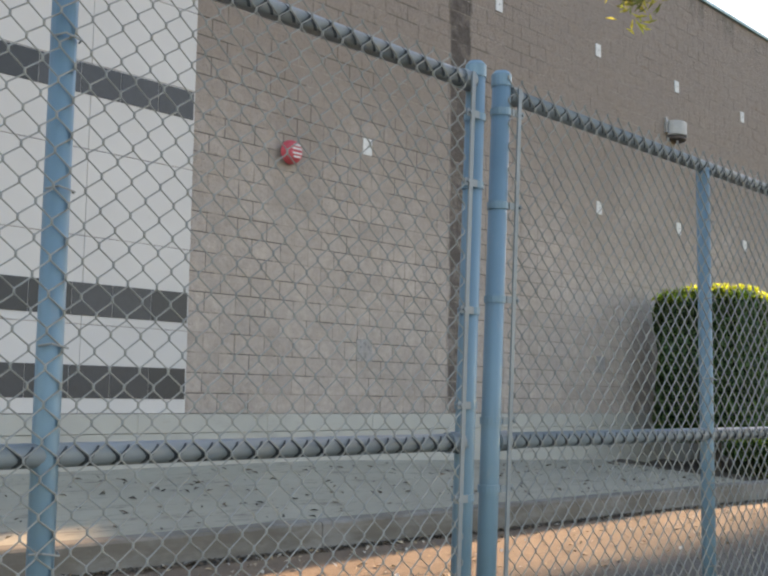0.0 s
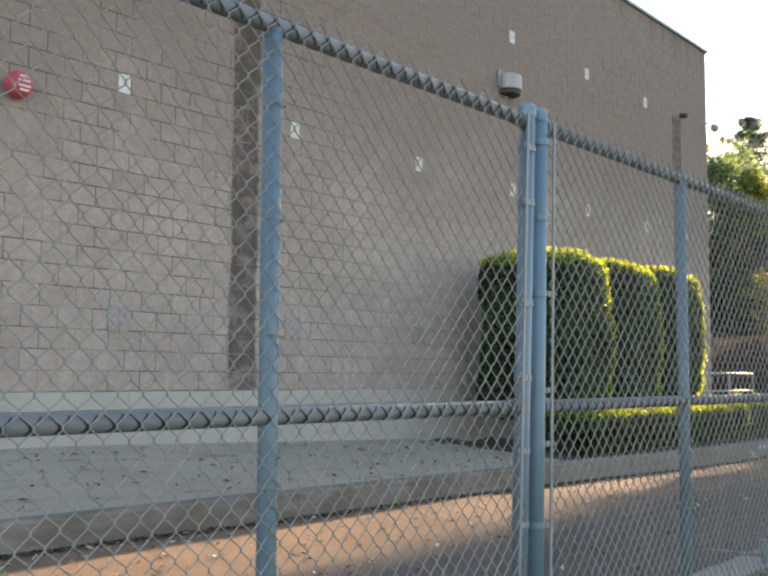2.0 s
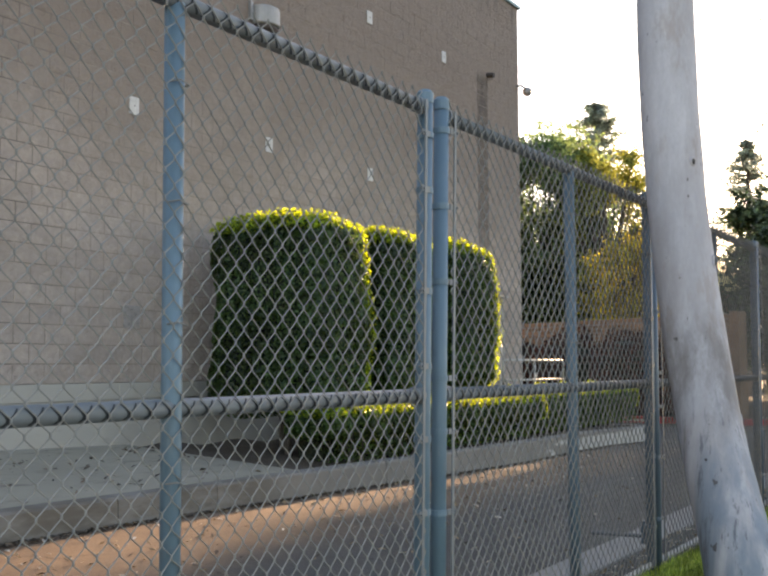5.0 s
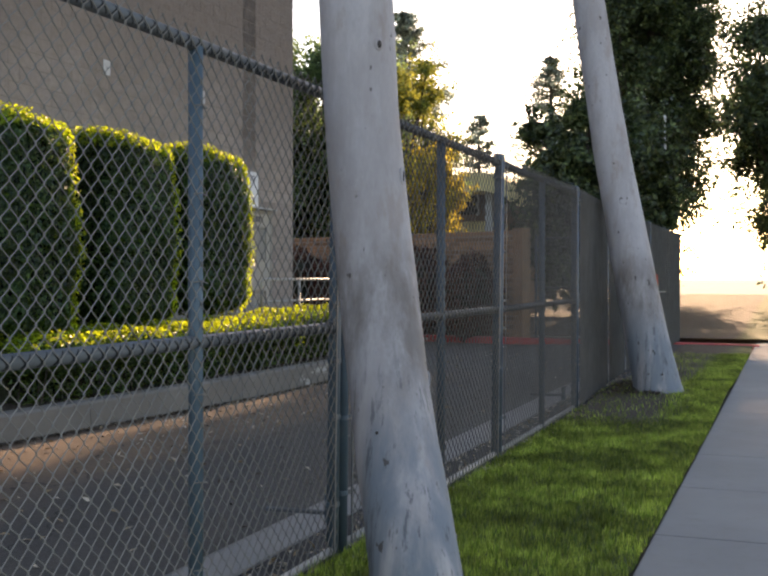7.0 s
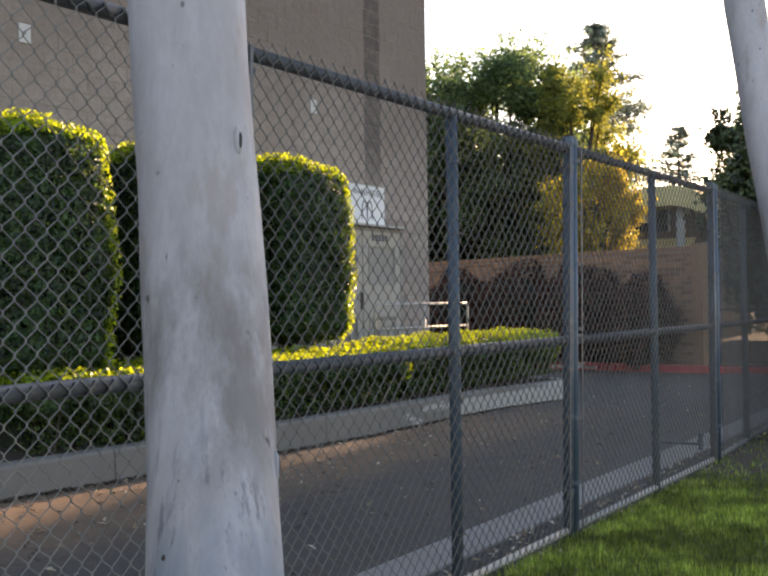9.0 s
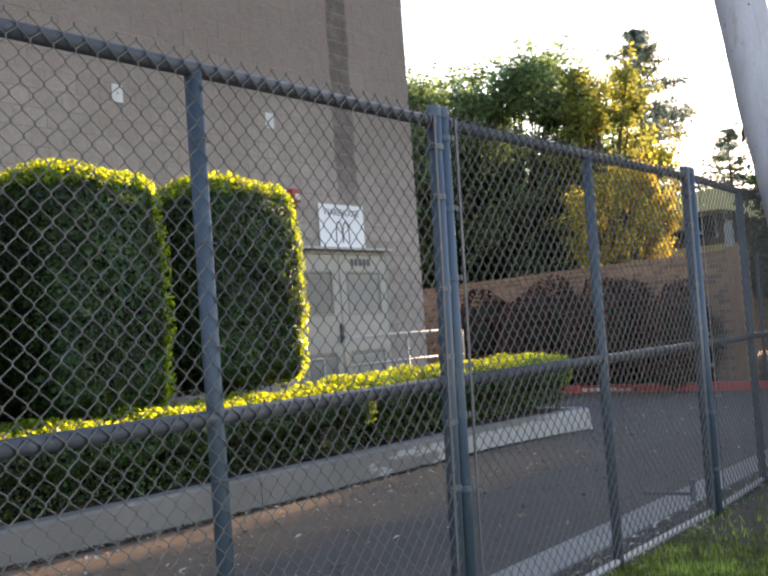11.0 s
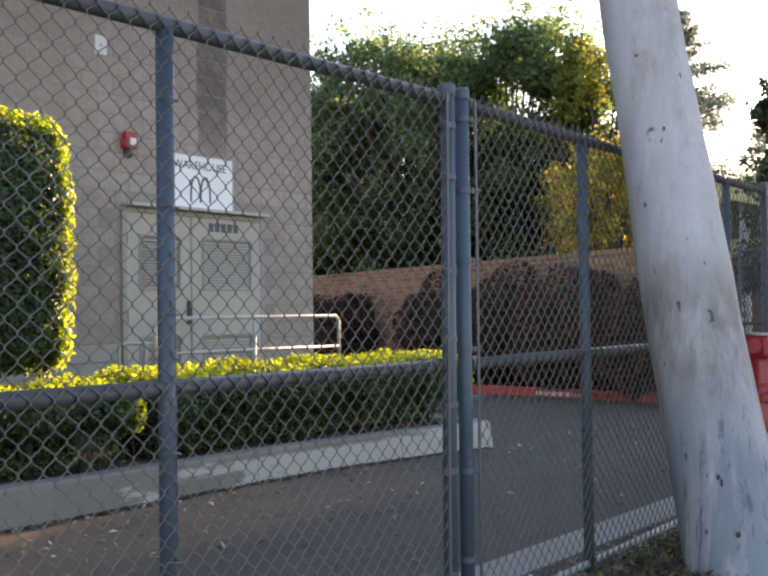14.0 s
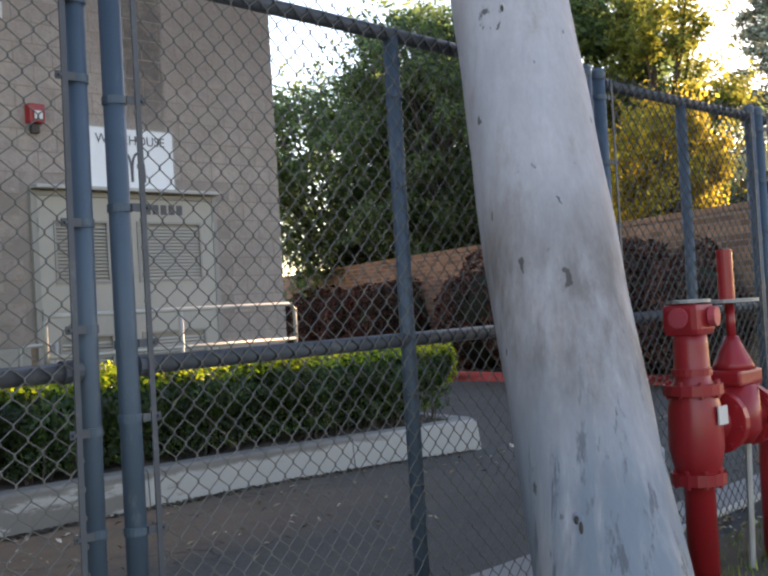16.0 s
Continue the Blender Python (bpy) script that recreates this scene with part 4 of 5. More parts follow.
# ---- the fence ----
FY, TOP, MID = 2.10, 2.40, 1.21


HALF = 0.0405          # half the width of a diamond


def chain_link(width, z0, z1, r=0.0029):
    """Woven wire fabric: upright zigzag wires with rounded bends, each hooked into the next."""
    cols = int(round(width / HALF))
    cw, ch = width / cols, 0.0402
    rows = int((z1 - z0) / ch)
    k, j = np.meshgrid(np.arange(cols), np.arange(rows + 1), indexing="ij")
    right = (k + j) % 2
    side = np.where(right == 1, 1.0, -1.0)
    x = (k + right) * cw + side * r * 0.7
    y = side * r * 0.9
    z = z0 + j * ch
    b = 0.0056
    P = np.stack([np.stack([x - side * b * 0.12, y, z - b], -1), np.stack([x - side * b * 0.12, y, z + b], -1)], 2).reshape(cols, -1, 3)
    off = np.array([(r * 1.2, 0, 0), (0, r, 0), (-r * 1.2, 0, 0), (0, -r, 0)])
    V = P[:, :, None, :] + off[None, None]
    m = P.shape[1]
    idx = np.arange(cols * m * 4).reshape(cols, m, 4)
    a_, b_ = idx[:, :-1], idx[:, 1:]
    t1 = np.stack([a_, np.roll(a_, -1, 2), np.roll(b_, -1, 2)], -1).reshape(-1, 3)
    t2 = np.stack([a_, np.roll(b_, -1, 2), b_], -1).reshape(-1, 3)
    return V.reshape(-1, 3), np.concatenate([t1, t2])


def rail_grime(xa, xb, z0, zc, r):
    """Dark strips painted on a rail as the contact shadow of the wires, one bent mark for each wire."""
    width = xb - xa
    cols = int(round(width / HALF))
    cw = width / cols
    bm = bmesh.new()
    for k in range(cols):
        rows = []
        for s in range(8):
            a_ = -0.95 + 1.75 * s / 7
            z = zc + r * math.sin(a_)
            u = (z - z0) / 0.0402
            tri = abs((u + k + 1) % 2 - 1)
            x = xa + (k + tri) * cw
            w = 0.0065 * (1 - 0.5 * abs(s - 2) / 5)
            y = -(r + 0.0012) * math.cos(a_)
            zz = zc + (r + 0.0012) * math.sin(a_)
            rows.append((bm.verts.new((x - w, y, zz)), bm.verts.new((x + w, y, zz))))
        for p, q in zip(rows, rows[1:]):
            bm.faces.new((p[0], p[1], q[1], q[0]))
    return bm


def end_post(parent, xb, xt):
    p = part("end_post", tubed([(xb, 0, -0.05), (xt, 0, 2.425)], 0.0325, 18), M_FENCE, parent, smooth=True)
    cp = tubed([(xt, 0, 2.42), (xt, 0, 2.462), (xt, 0, 2.475)], [0.0355, 0.0355, 0.024], 18)
    part("post_cap", cp, M_FENCE, p)
    return p


def fence_panel(x0, x1, xm, label, lean=(0, 0, 0, 0)):
    """A panel with an end post at each end, a middle post, three rails and chain-link, in its own space from x0.
    lean: how far the foot and the head of the first and of the second end post stand out of place."""
    f = thing("fence_panel", label, "fence panel", "panels of the chain-link fence")
    L = x1 - x0
    m = xm - x0
    ends = ((0.065 + lean[0], 0.065 + lean[1], 1), (L - 0.065 + lean[2], L - 0.065 + lean[3], -1))

    def at(k, z):
        return ends[k][0] + (ends[k][1] - ends[k][0]) * z / 2.42

    for xb, xt, _ in ends:
        end_post(f, xb, xt)
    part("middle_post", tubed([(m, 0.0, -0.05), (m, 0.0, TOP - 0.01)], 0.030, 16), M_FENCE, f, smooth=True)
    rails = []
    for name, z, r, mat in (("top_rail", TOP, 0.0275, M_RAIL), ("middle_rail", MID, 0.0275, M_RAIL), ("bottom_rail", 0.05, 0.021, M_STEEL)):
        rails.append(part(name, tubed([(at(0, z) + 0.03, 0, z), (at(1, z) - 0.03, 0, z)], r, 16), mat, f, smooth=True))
    for z, host in ((TOP, rails[0]), (MID, rails[1])):
        for k, s in ((0, 1), (1, -1)):
            part("rail_cup", tubed([(at(k, z) + s * 0.028, 0, z), (at(k, z) + s * 0.085, 0, z)], 0.034, 14), M_RAIL, host)
    for k, s in ((0, 1), (1, -1)):
        bar = bmesh.new()
        box(bar, -0.009, 0.009, -0.040, -0.034, 0.05, 2.42)
        for v in bar.verts:
            v.co.x += at(k, v.co.z) + s * 0.058
        part("tension_bar", bar, M_RAIL, f)
        for z in (0.32, 0.72, 1.06, 1.30, 1.66, 2.02, 2.30):
            z += 0.03 * math.sin(9 * z + 2 * k)
            x = at(k, z)
            b = part("tension_band", tubed([(x, 0, z - 0.012), (x, 0, z + 0.012)], 0.0365, 18), M_FENCE, f)
            lug = bmesh.new()
            xa, xb = sorted((x + s * 0.02, x + s * 0.085))
            box(lug, xa, xb, -0.036, -0.032, z - 0.012, z + 0.012)
            tube(lug, [(x + s * 0.074, -0.045, z), (x + s * 0.074, -0.02, z)], 0.0055, 8)
            part("band_bolt", lug, M_RAIL, b)
    xa, xb = 0.115 + (lean[0] + lean[1]) / 2, L - 0.115 + (lean[2] + lean[3]) / 2
    V, T = chain_link(xb - xa, 0.035, 2.462)
    V = V + np.array([xa, -0.0345, 0])
    tagged(part("rail_grime", rail_grime(xa, xb, 0.035, TOP, 0.0275), M_WIRESHADOW, rails[0]), "dark painted contact shadow where the wires touch", kind="stuff")
    tagged(part("rail_grime", rail_grime(xa, xb, 0.035, MID, 0.0275), M_WIRESHADOW, rails[1]), "dark painted contact shadow where the wires touch", kind="stuff")
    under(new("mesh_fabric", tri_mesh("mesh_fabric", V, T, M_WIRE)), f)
    for z in (0.3, 0.65, 1.0, 1.45, 1.8, 2.15):
        part("tie_wire", tubed([(m - 0.034, -0.01, z), (m - 0.02, -0.042, z + 0.004), (m + 0.02, -0.042, z - 0.004), (m + 0.034, -0.01, z)], 0.0025, 6), M_WIRE, f)
    f.matrix_world = Matrix.Translation((x0, FY, 0))
    return f


LBL = "blue-grey chain-link fence panel with a middle post and rails"
base_panel = fence_panel(-4.93, -1.74, -3.32, LBL)
for x0, x1, lean in ((-1.74, 1.45, (0, 0, -0.078, 0.02)), (1.45, 4.64, (-0.08, 0.034, -0.082, 0.036)), (4.64, 7.84, (-0.068, 0.012, -0.06, 0.022)),
                     (7.84, 11.03, (-0.05, 0.038, -0.145, -0.075)), (11.065, 14.235, (-0.19, -0.145, -0.06, 0.04)), (14.235, 17.47, (-0.095, -0.025, 0.055, 0.09))):
    fence_panel(x0, x1, x0 + 1.61, LBL, lean)
bent = fence_panel(17.47, 20.47, 18.92, "blue-grey chain-link fence panel behind the leaning pale trunk", (0.075, 0.085, 0, 0))
bent.matrix_world = Matrix.Translation((17.47, FY, 0)) @ Matrix.Rotation(radians(2.6), 4, "Z")
gate = fence_panel(20.47, 22.42, 21.42, "short blue-grey chain-link fence panel behind the red riser")
gate.matrix_world = Matrix.Translation((20.47, FY + 0.137, 0)) @ Matrix.Rotation(radians(1.5), 4, "Z")
for x in (22.42, 25.61, 28.0):
    copy_thing(base_panel, Matrix.Translation((x, FY + 0.19, 0)))
side = copy_thing(base_panel, Matrix.Translation((31.15, 2.5, 0.0)) @ Matrix.Rotation(radians(88), 4, "Z"))
tagged(side, "grey chain-link gate panel between the fence and the brick wall")
latch = thing("drop_rod", "grey steel gate drop rod lying out from the fence", "gate rod", "gate rods at the fence")
part("rod", tubed([(0, 0, 0), (-0.02, 0.36, 0.0)], 0.013, 8), M_RAIL, latch)
part("sleeve", tubed([(0, 0, -0.05), (0, 0, 0.1)], 0.022, 8), M_FENCE, latch)
latch.matrix_world = Matrix.Translation((17.4, 2.2, 0.18))
copy_thing(latch, Matrix.Translation((11.0, 2.2, 0.2)))
copy_thing(latch, Matrix.Translation((7.78, 2.2, 0.2)))


# ---- pale leaning gum trees beside the fence ----
def trunk_mesh(pts, radii, seed, sides=48):
    """A smooth trunk with slight flats, swellings and shallow folds."""
    line = smooth_line(pts, 22)
    rs = np.interp(np.linspace(0, 1, len(line)), np.linspace(0, 1, len(radii)), radii)
    bm = tubed(line, list(rs), sides=sides)
    for i, v in enumerate(bm.verts):
        c = line[i // sides]
        x, y, z = v.co
        k = 1 + 0.05 * noise.noise((x * 2 + seed, y * 2, z * 0.7)) + 0.022 * noise.noise((x * 7, y * 7 + seed, z * 2.5)) + 0.016 * noise.noise((x * 16, y * 16, z * 2.2 + seed))
        k += 0.05 * max(0.0, 0.9 - z) * noise.noise((x * 9 + seed, y * 9, z * 0.8))
        v.co = c + (v.co - c) * k
    return bm


def bark_scars(tree_ob, pts, radii, seed, count):
    """Small dark eye-shaped branch scars with a swollen rim, on the side towards the pavement."""
    rg = random.Random(seed)
    line = smooth_line(pts, 22)
    rs = np.interp(np.linspace(0, 1, len(line)), np.linspace(0, 1, len(radii)), radii)
    for _ in range(count):
        i = rg.randrange(12, int(len(line) * 0.62))
        a_ = radians(rg.uniform(-190, 10))
        out = Vector((math.cos(a_), math.sin(a_), 0.0))
        w, h = rg.uniform(0.007, 0.014), rg.uniform(0.010, 0.026)
        turn = out.to_track_quat("Y", "Z").to_matrix().to_4x4()
        m = Matrix.Translation(line[i] + out * (rs[i] * 0.985)) @ turn
        rim = bmesh.new()
        bmesh.ops.create_uvsphere(rim, u_segments=12, v_segments=8, radius=1, matrix=m @ Matrix.Diagonal((w * 1.9, 0.012, h * 1.7, 1)))
        host = part("bark_swelling", rim, M_PALEBARK, tree_ob, smooth=True)
        pit = bmesh.new()
        bmesh.ops.create_uvsphere(pit, u_segments=10, v_segments=6, radius=1, matrix=m @ Matrix.Translation((0, 0.008, 0)) @ Matrix.Diagonal((w, 0.006, h, 1)))
        part("scar", pit, M_SCAR, host, "dark bark scar", True)


def gum_tree(label, pts, radii, seed, crown_c, crown_r, n, sprigs=()):
    t = thing("gum_tree", label, "tree", "pale gum trees by the fence")
    part("trunk", trunk_mesh(pts, radii, seed), M_PALEBARK, t, "smooth pale grey bark with brown stains", True)
    bark_scars(t, pts, radii, seed + 20, 7)
    rg = np.random.default_rng(seed)
    top = Vector(pts[-1])
    bm = bmesh.new()
    ends = []
    for k in range(7):
        a_ = 2 * math.pi * k / 7 + seed
        e = Vector(crown_c) + Vector((math.cos(a_) * crown_r * 0.8, math.sin(a_) * crown_r * 0.8, rg.uniform(-0.6, 1.2)))
        tube(bm, smooth_line([top - Vector((0, 0, 0.4)), top.lerp(e, 0.5) + Vector((0, 0, 0.5)), e], 5), [0.11 - 0.009 * i for i in range(11)], 7)
        ends.append(e)
    for s in sprigs:
        e = Vector(s)
        tube(bm, smooth_line([top - Vector((0, 0, 0.3)), top.lerp(e, 0.55) + Vector((0, 0, 0.9)), e], 6), [0.07 - 0.005 * i for i in range(13)], 6)
    part("limb", bm, M_PALEBARK, t)
    P = []
    for e in ends:
        P.append(np.array(e) + rg.normal(0, 1, (n // 7, 3)) * np.array([0.9, 0.9, 0.6]))
    for s in sprigs:
        q = np.array(s) + rg.normal(0, 1, (260, 3)) * np.array([0.12, 0.12, 0.18]) - np.array([0, 0, 0.05])
        P.append(q)
    P = np.concatenate(P)
    under(new("crown", leaves("crown", P, np.tile([1.0, 0, 0], (len(P), 1)), 0.13, M_GUMLEAF, rg, 0.9, 0.2)), t)
    return t


gum_tree("pale smooth-barked tree trunk standing in front of the fence", [(9.98, 1.33, -0.1), (10.02, 1.37, 0.25), (10.18, 1.52, 0.8), (10.31, 1.66, 1.5), (10.36, 1.76, 2.4), (10.37, 1.80, 3.4), (10.35, 1.78, 5.0), (10.4, 1.6, 6.6)],
         [0.215, 0.192, 0.183, 0.183, 0.178, 0.172, 0.165, 0.15], 5, (10.2, 1.2, 8.0), 2.0, 2600, ((6.55, 4.35, 4.98),))
gum_tree("pale leaning tree trunk with dark stains in the grass", [(19.05, 1.33, -0.1), (19.09, 1.40, 0.2), (19.15, 1.515, 0.7), (19.23, 1.685, 1.5), (19.32, 1.865, 2.4), (19.40, 2.04, 3.3), (19.52, 2.34, 5.2), (19.5, 2.5, 6.8)],
         [0.33, 0.28, 0.262, 0.256, 0.235, 0.22, 0.20, 0.18], 8, (19.3, 1.6, 8.4), 2.2, 2600)

# ---- red fire riser behind the second trunk ----
riser = thing("fire_riser", "red painted fire water riser with flanges and valves", "fire riser")


def flange(x, y, z, r, h):
    fl = part("flange", tubed([(x, y, z - h / 2), (x, y, z + h / 2)], r, 18), M_RED, riser)
    for k in range(8):
        a_ = 2 * math.pi * k / 8
        c, s = x + (r - 0.018) * math.cos(a_), y + (r - 0.018) * math.sin(a_)
        part("flange_bolt", tubed([(c, s, z - h / 2 - 0.014), (c, s, z + h / 2 + 0.014)], 0.01, 6), M_RED, fl)


RX, RYY = 20.10, 1.60
part("riser_pipe", tubed([(RX, RYY, z) for z in (-0.05, 0.50, 0.54, 0.66, 0.84, 0.93, 0.95, 1.10, 1.17)], [0.066, 0.066, 0.092, 0.118, 0.112, 0.088, 0.078, 0.074, 0.07], 24), M_RED, riser, smooth=True)
flange(RX, RYY, 0.53, 0.118, 0.05)
flange(RX, RYY, 0.91, 0.128, 0.045)
part("collar", tubed([(RX, RYY, 0.97), (RX, RYY, 1.0)], 0.086, 20), M_RED, riser)
part("cap_block", boxed(RX - 0.085, RX + 0.085, RYY - 0.085, RYY + 0.085, 1.14, 1.28, 0.03), M_RED, riser)
part("cap_plate", tubed([(RX + 0.01, RYY, 1.281), (RX + 0.01, RYY, 1.295)], 0.095, 18), M_LAMP, riser, "worn grey top plate")
for dx, dy in ((0.03, -0.086), (-0.086, 0.0)):
    part("plug", tubed([(RX + dx, RYY + dy, 1.22), (RX + dx * 1.15, RYY + dy * 1.35, 1.22)], 0.044, 14), M_BELL, riser, "faded pink plug")
part("tag", boxed(RX - 0.03, RX + 0.05, RYY - 0.128, RYY - 0.12, 0.76, 0.84, 0.002), M_PLATE, riser, "small white tag")
part("crossover", tubed([(RX + 0.08, RYY, 0.75), (RX + 0.3, RYY - 0.02, 0.75), (RX + 0.62, RYY - 0.04, 0.75)], [0.08, 0.095, 0.08], 18), M_RED, riser, smooth=True)
for x in (RX + 0.17, RX + 0.48):
    vf = part("valve_flange", tubed([(x - 0.02, RYY - 0.02, 0.75), (x + 0.02, RYY - 0.02, 0.75)], 0.14, 20), M_RED, riser)
    for k in range(8):
        a_ = 2 * math.pi * k / 8 + 0.2
        c, d = RYY - 0.02 + 0.118 * math.cos(a_), 0.75 + 0.118 * math.sin(a_)
        part("flange_bolt", tubed([(x - 0.036, c, d), (x + 0.036, c, d)], 0.011, 6), M_RED, vf)
VX, VY = RX + 0.33, RYY - 0.03
part("valve_body", tubed([(VX, VY, 0.64), (VX, VY, 0.70), (VX, VY, 0.90)], [0.07, 0.11, 0.105], 18), M_RED, riser, smooth=True)
part("valve_bonnet", boxed(VX - 0.115, VX + 0.115, VY - 0.085, VY + 0.085, 0.90, 0.97, 0.015), M_RED, riser)
part("bonnet_cone", tubed([(VX, VY, 0.97), (VX, VY, 1.0), (VX, VY, 1.09), (VX, VY, 1.12)], [0.10, 0.085, 0.04, 0.03], 16), M_RED, riser, smooth=True)
part("valve_stem", tubed([(VX, VY, 1.10), (VX, VY, 1.27)], 0.022, 12), M_RED, riser, smooth=True)
part("hand_wheel", tubed([(VX, VY, 1.27), (VX, VY, 1.285)], 0.13, 24), M_LAMP, riser, "grey steel hand wheel")
part("indicator_tube", tubed([(VX - 0.02, VY, 1.285), (VX - 0.02, VY, 1.51)], 0.036, 16), M_RED, riser)
part("second_pipe", tubed([(RX + 0.66, RYY - 0.05, 0.0), (RX + 0.66, RYY - 0.05, 0.84)], 0.075, 18), M_RED, riser, smooth=True)
part("brace", tubed([(VX + 0.02, VY - 0.02, 0.02), (VX + 0.1, VY, 0.62)], 0.016, 8), M_LAMP, riser, "thin grey steel brace")


# ---- far side: red kerb, brick wall, shrubs ----
rk = thing("red_kerb", "faded red painted kerb across the end of the driveway", "kerb", kind="structure")
yy = 0.5
while yy < 21:
    y1 = yy + 2.4
    zg = float(ground_z(31, 7))
    bm = prism([((kerb_x(y), y, zg - 0.15), (kerb_x(y) + 0.02, y, zg + 0.15), (kerb_x(y) + 0.16, y, zg + 0.16), (kerb_x(y) + 0.16, y, zg - 0.15)) for y in (yy + 0.004, y1 - 0.004)])
    part("kerb_stone", bm, M_REDKERB, rk)
    yy = y1
mk = bmesh.new()
for k in range(7):
    y0 = 9.35 - 0.17 * k
    box(mk, kerb_x(y0) - 0.006, kerb_x(y0) + 0.02, y0 - 0.06, y0 + 0.06, zg + 0.03, zg + 0.10)
part("marking_bars", mk, M_FARWHITE, rk, "pale worn kerb marking")

W0, WDIR = Vector((31.35, 6.15, 0)), Vector((0.43, 1.0, 0)).normalized()
WALLH, WALLL = 2.55, 34.0
wang = math.atan2(WDIR.y, WDIR.x)
brick_wall = tagged(part("wall_brick", boxed(0, WALLL, -0.09, 0.09, -0.4, WALLH - 0.05), M_MORTAR, None), "long tan block boundary wall with a flat cap", "wall", kind="structure")
WM = Matrix.Translation((W0.x, W0.y, 0)) @ Matrix.Rotation(wang, 4, "Z")
brick_wall.matrix_world = WM
part("wall_cap", boxed(-0.03, WALLL, -0.13, 0.13, WALLH - 0.048, WALLH + 0.05, 0.01), M_BRICKS, brick_wall)
part("end_pier", boxed(-0.32, -0.034, -0.16, 0.16, -0.4, WALLH + 0.1, 0.012), M_BRICKS, brick_wall)
tagged(new("shrub_bed", sheet("shrub_bed", 30.8, 46, 2.6, 36, 0.6, lambda x, y: 0 * x + float(ground_z(31, 7)) + 0.1, M_SOIL, lambda x, y: x > kerb_x(y) + 0.1 and y > 5.9)), "bare soil bed in front of the boundary wall", "planting bed", kind="structure")


def blob_points(n, c, r, rg, lump=0.18, low=-0.9):
    d = rg.normal(0, 1, (n * 2, 3))
    d /= np.linalg.norm(d, axis=1)[:, None]
    d = d[d[:, 2] > low][:n]
    w = 1 + lump * (np.sin(d[:, 0] * 5 + c[0]) + np.sin(d[:, 1] * 6 + c[1] * 2) + np.sin(d[:, 2] * 7 + d[:, 0] * 4)) / 2
    return np.array(c) + d * np.array(r) * w[:, None] * (1 - np.abs(rg.normal(0, 0.12, len(d))))[:, None], d


def shrub(c, r, n, seed, label):
    rg = np.random.default_rng(seed)
    s = thing("shrub", label, "shrub", "dark red shrubs by the boundary wall")
    p, d = blob_points(n, c, r, rg)
    under(new("foliage", leaves("foliage", p, d, 0.11, M_REDLEAF, rg, 0.8, 0.5)), s)
    # dark ball in place of the shade inside the shrub
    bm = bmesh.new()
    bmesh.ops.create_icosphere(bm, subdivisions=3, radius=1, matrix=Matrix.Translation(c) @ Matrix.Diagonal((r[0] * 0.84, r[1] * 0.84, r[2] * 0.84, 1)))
    part("inner_growth", bm, M_SHADECORE, s)
    part("stem", tubed([(c[0], c[1], -0.1), (c[0], c[1], c[2])], 0.06, 7), M_BARK, s)


for i, (d, off, rx, rz) in enumerate(((0.9, -0.75, 0.95, 1.0), (2.6, -0.9, 1.25, 1.14), (4.7, -0.95, 1.3, 1.16), (7.0, -0.9, 1.35, 1.12), (12.1, -0.8, 1.2, 1.04), (14.3, -0.8, 1.2, 0.98), (16.6, -0.8, 1.2, 1.0), (19.0, -0.8, 1.2, 1.0))):
    c = WM @ Vector((d, -off, 0))
    shrub((c.x, c.y, rz * 0.85), (rx, rx * 0.85, rz * 1.08), 7000, 30 + i, "dark reddish-brown rounded shrub against the wall" if i < 4 else "dark brown low shrub further along the wall")


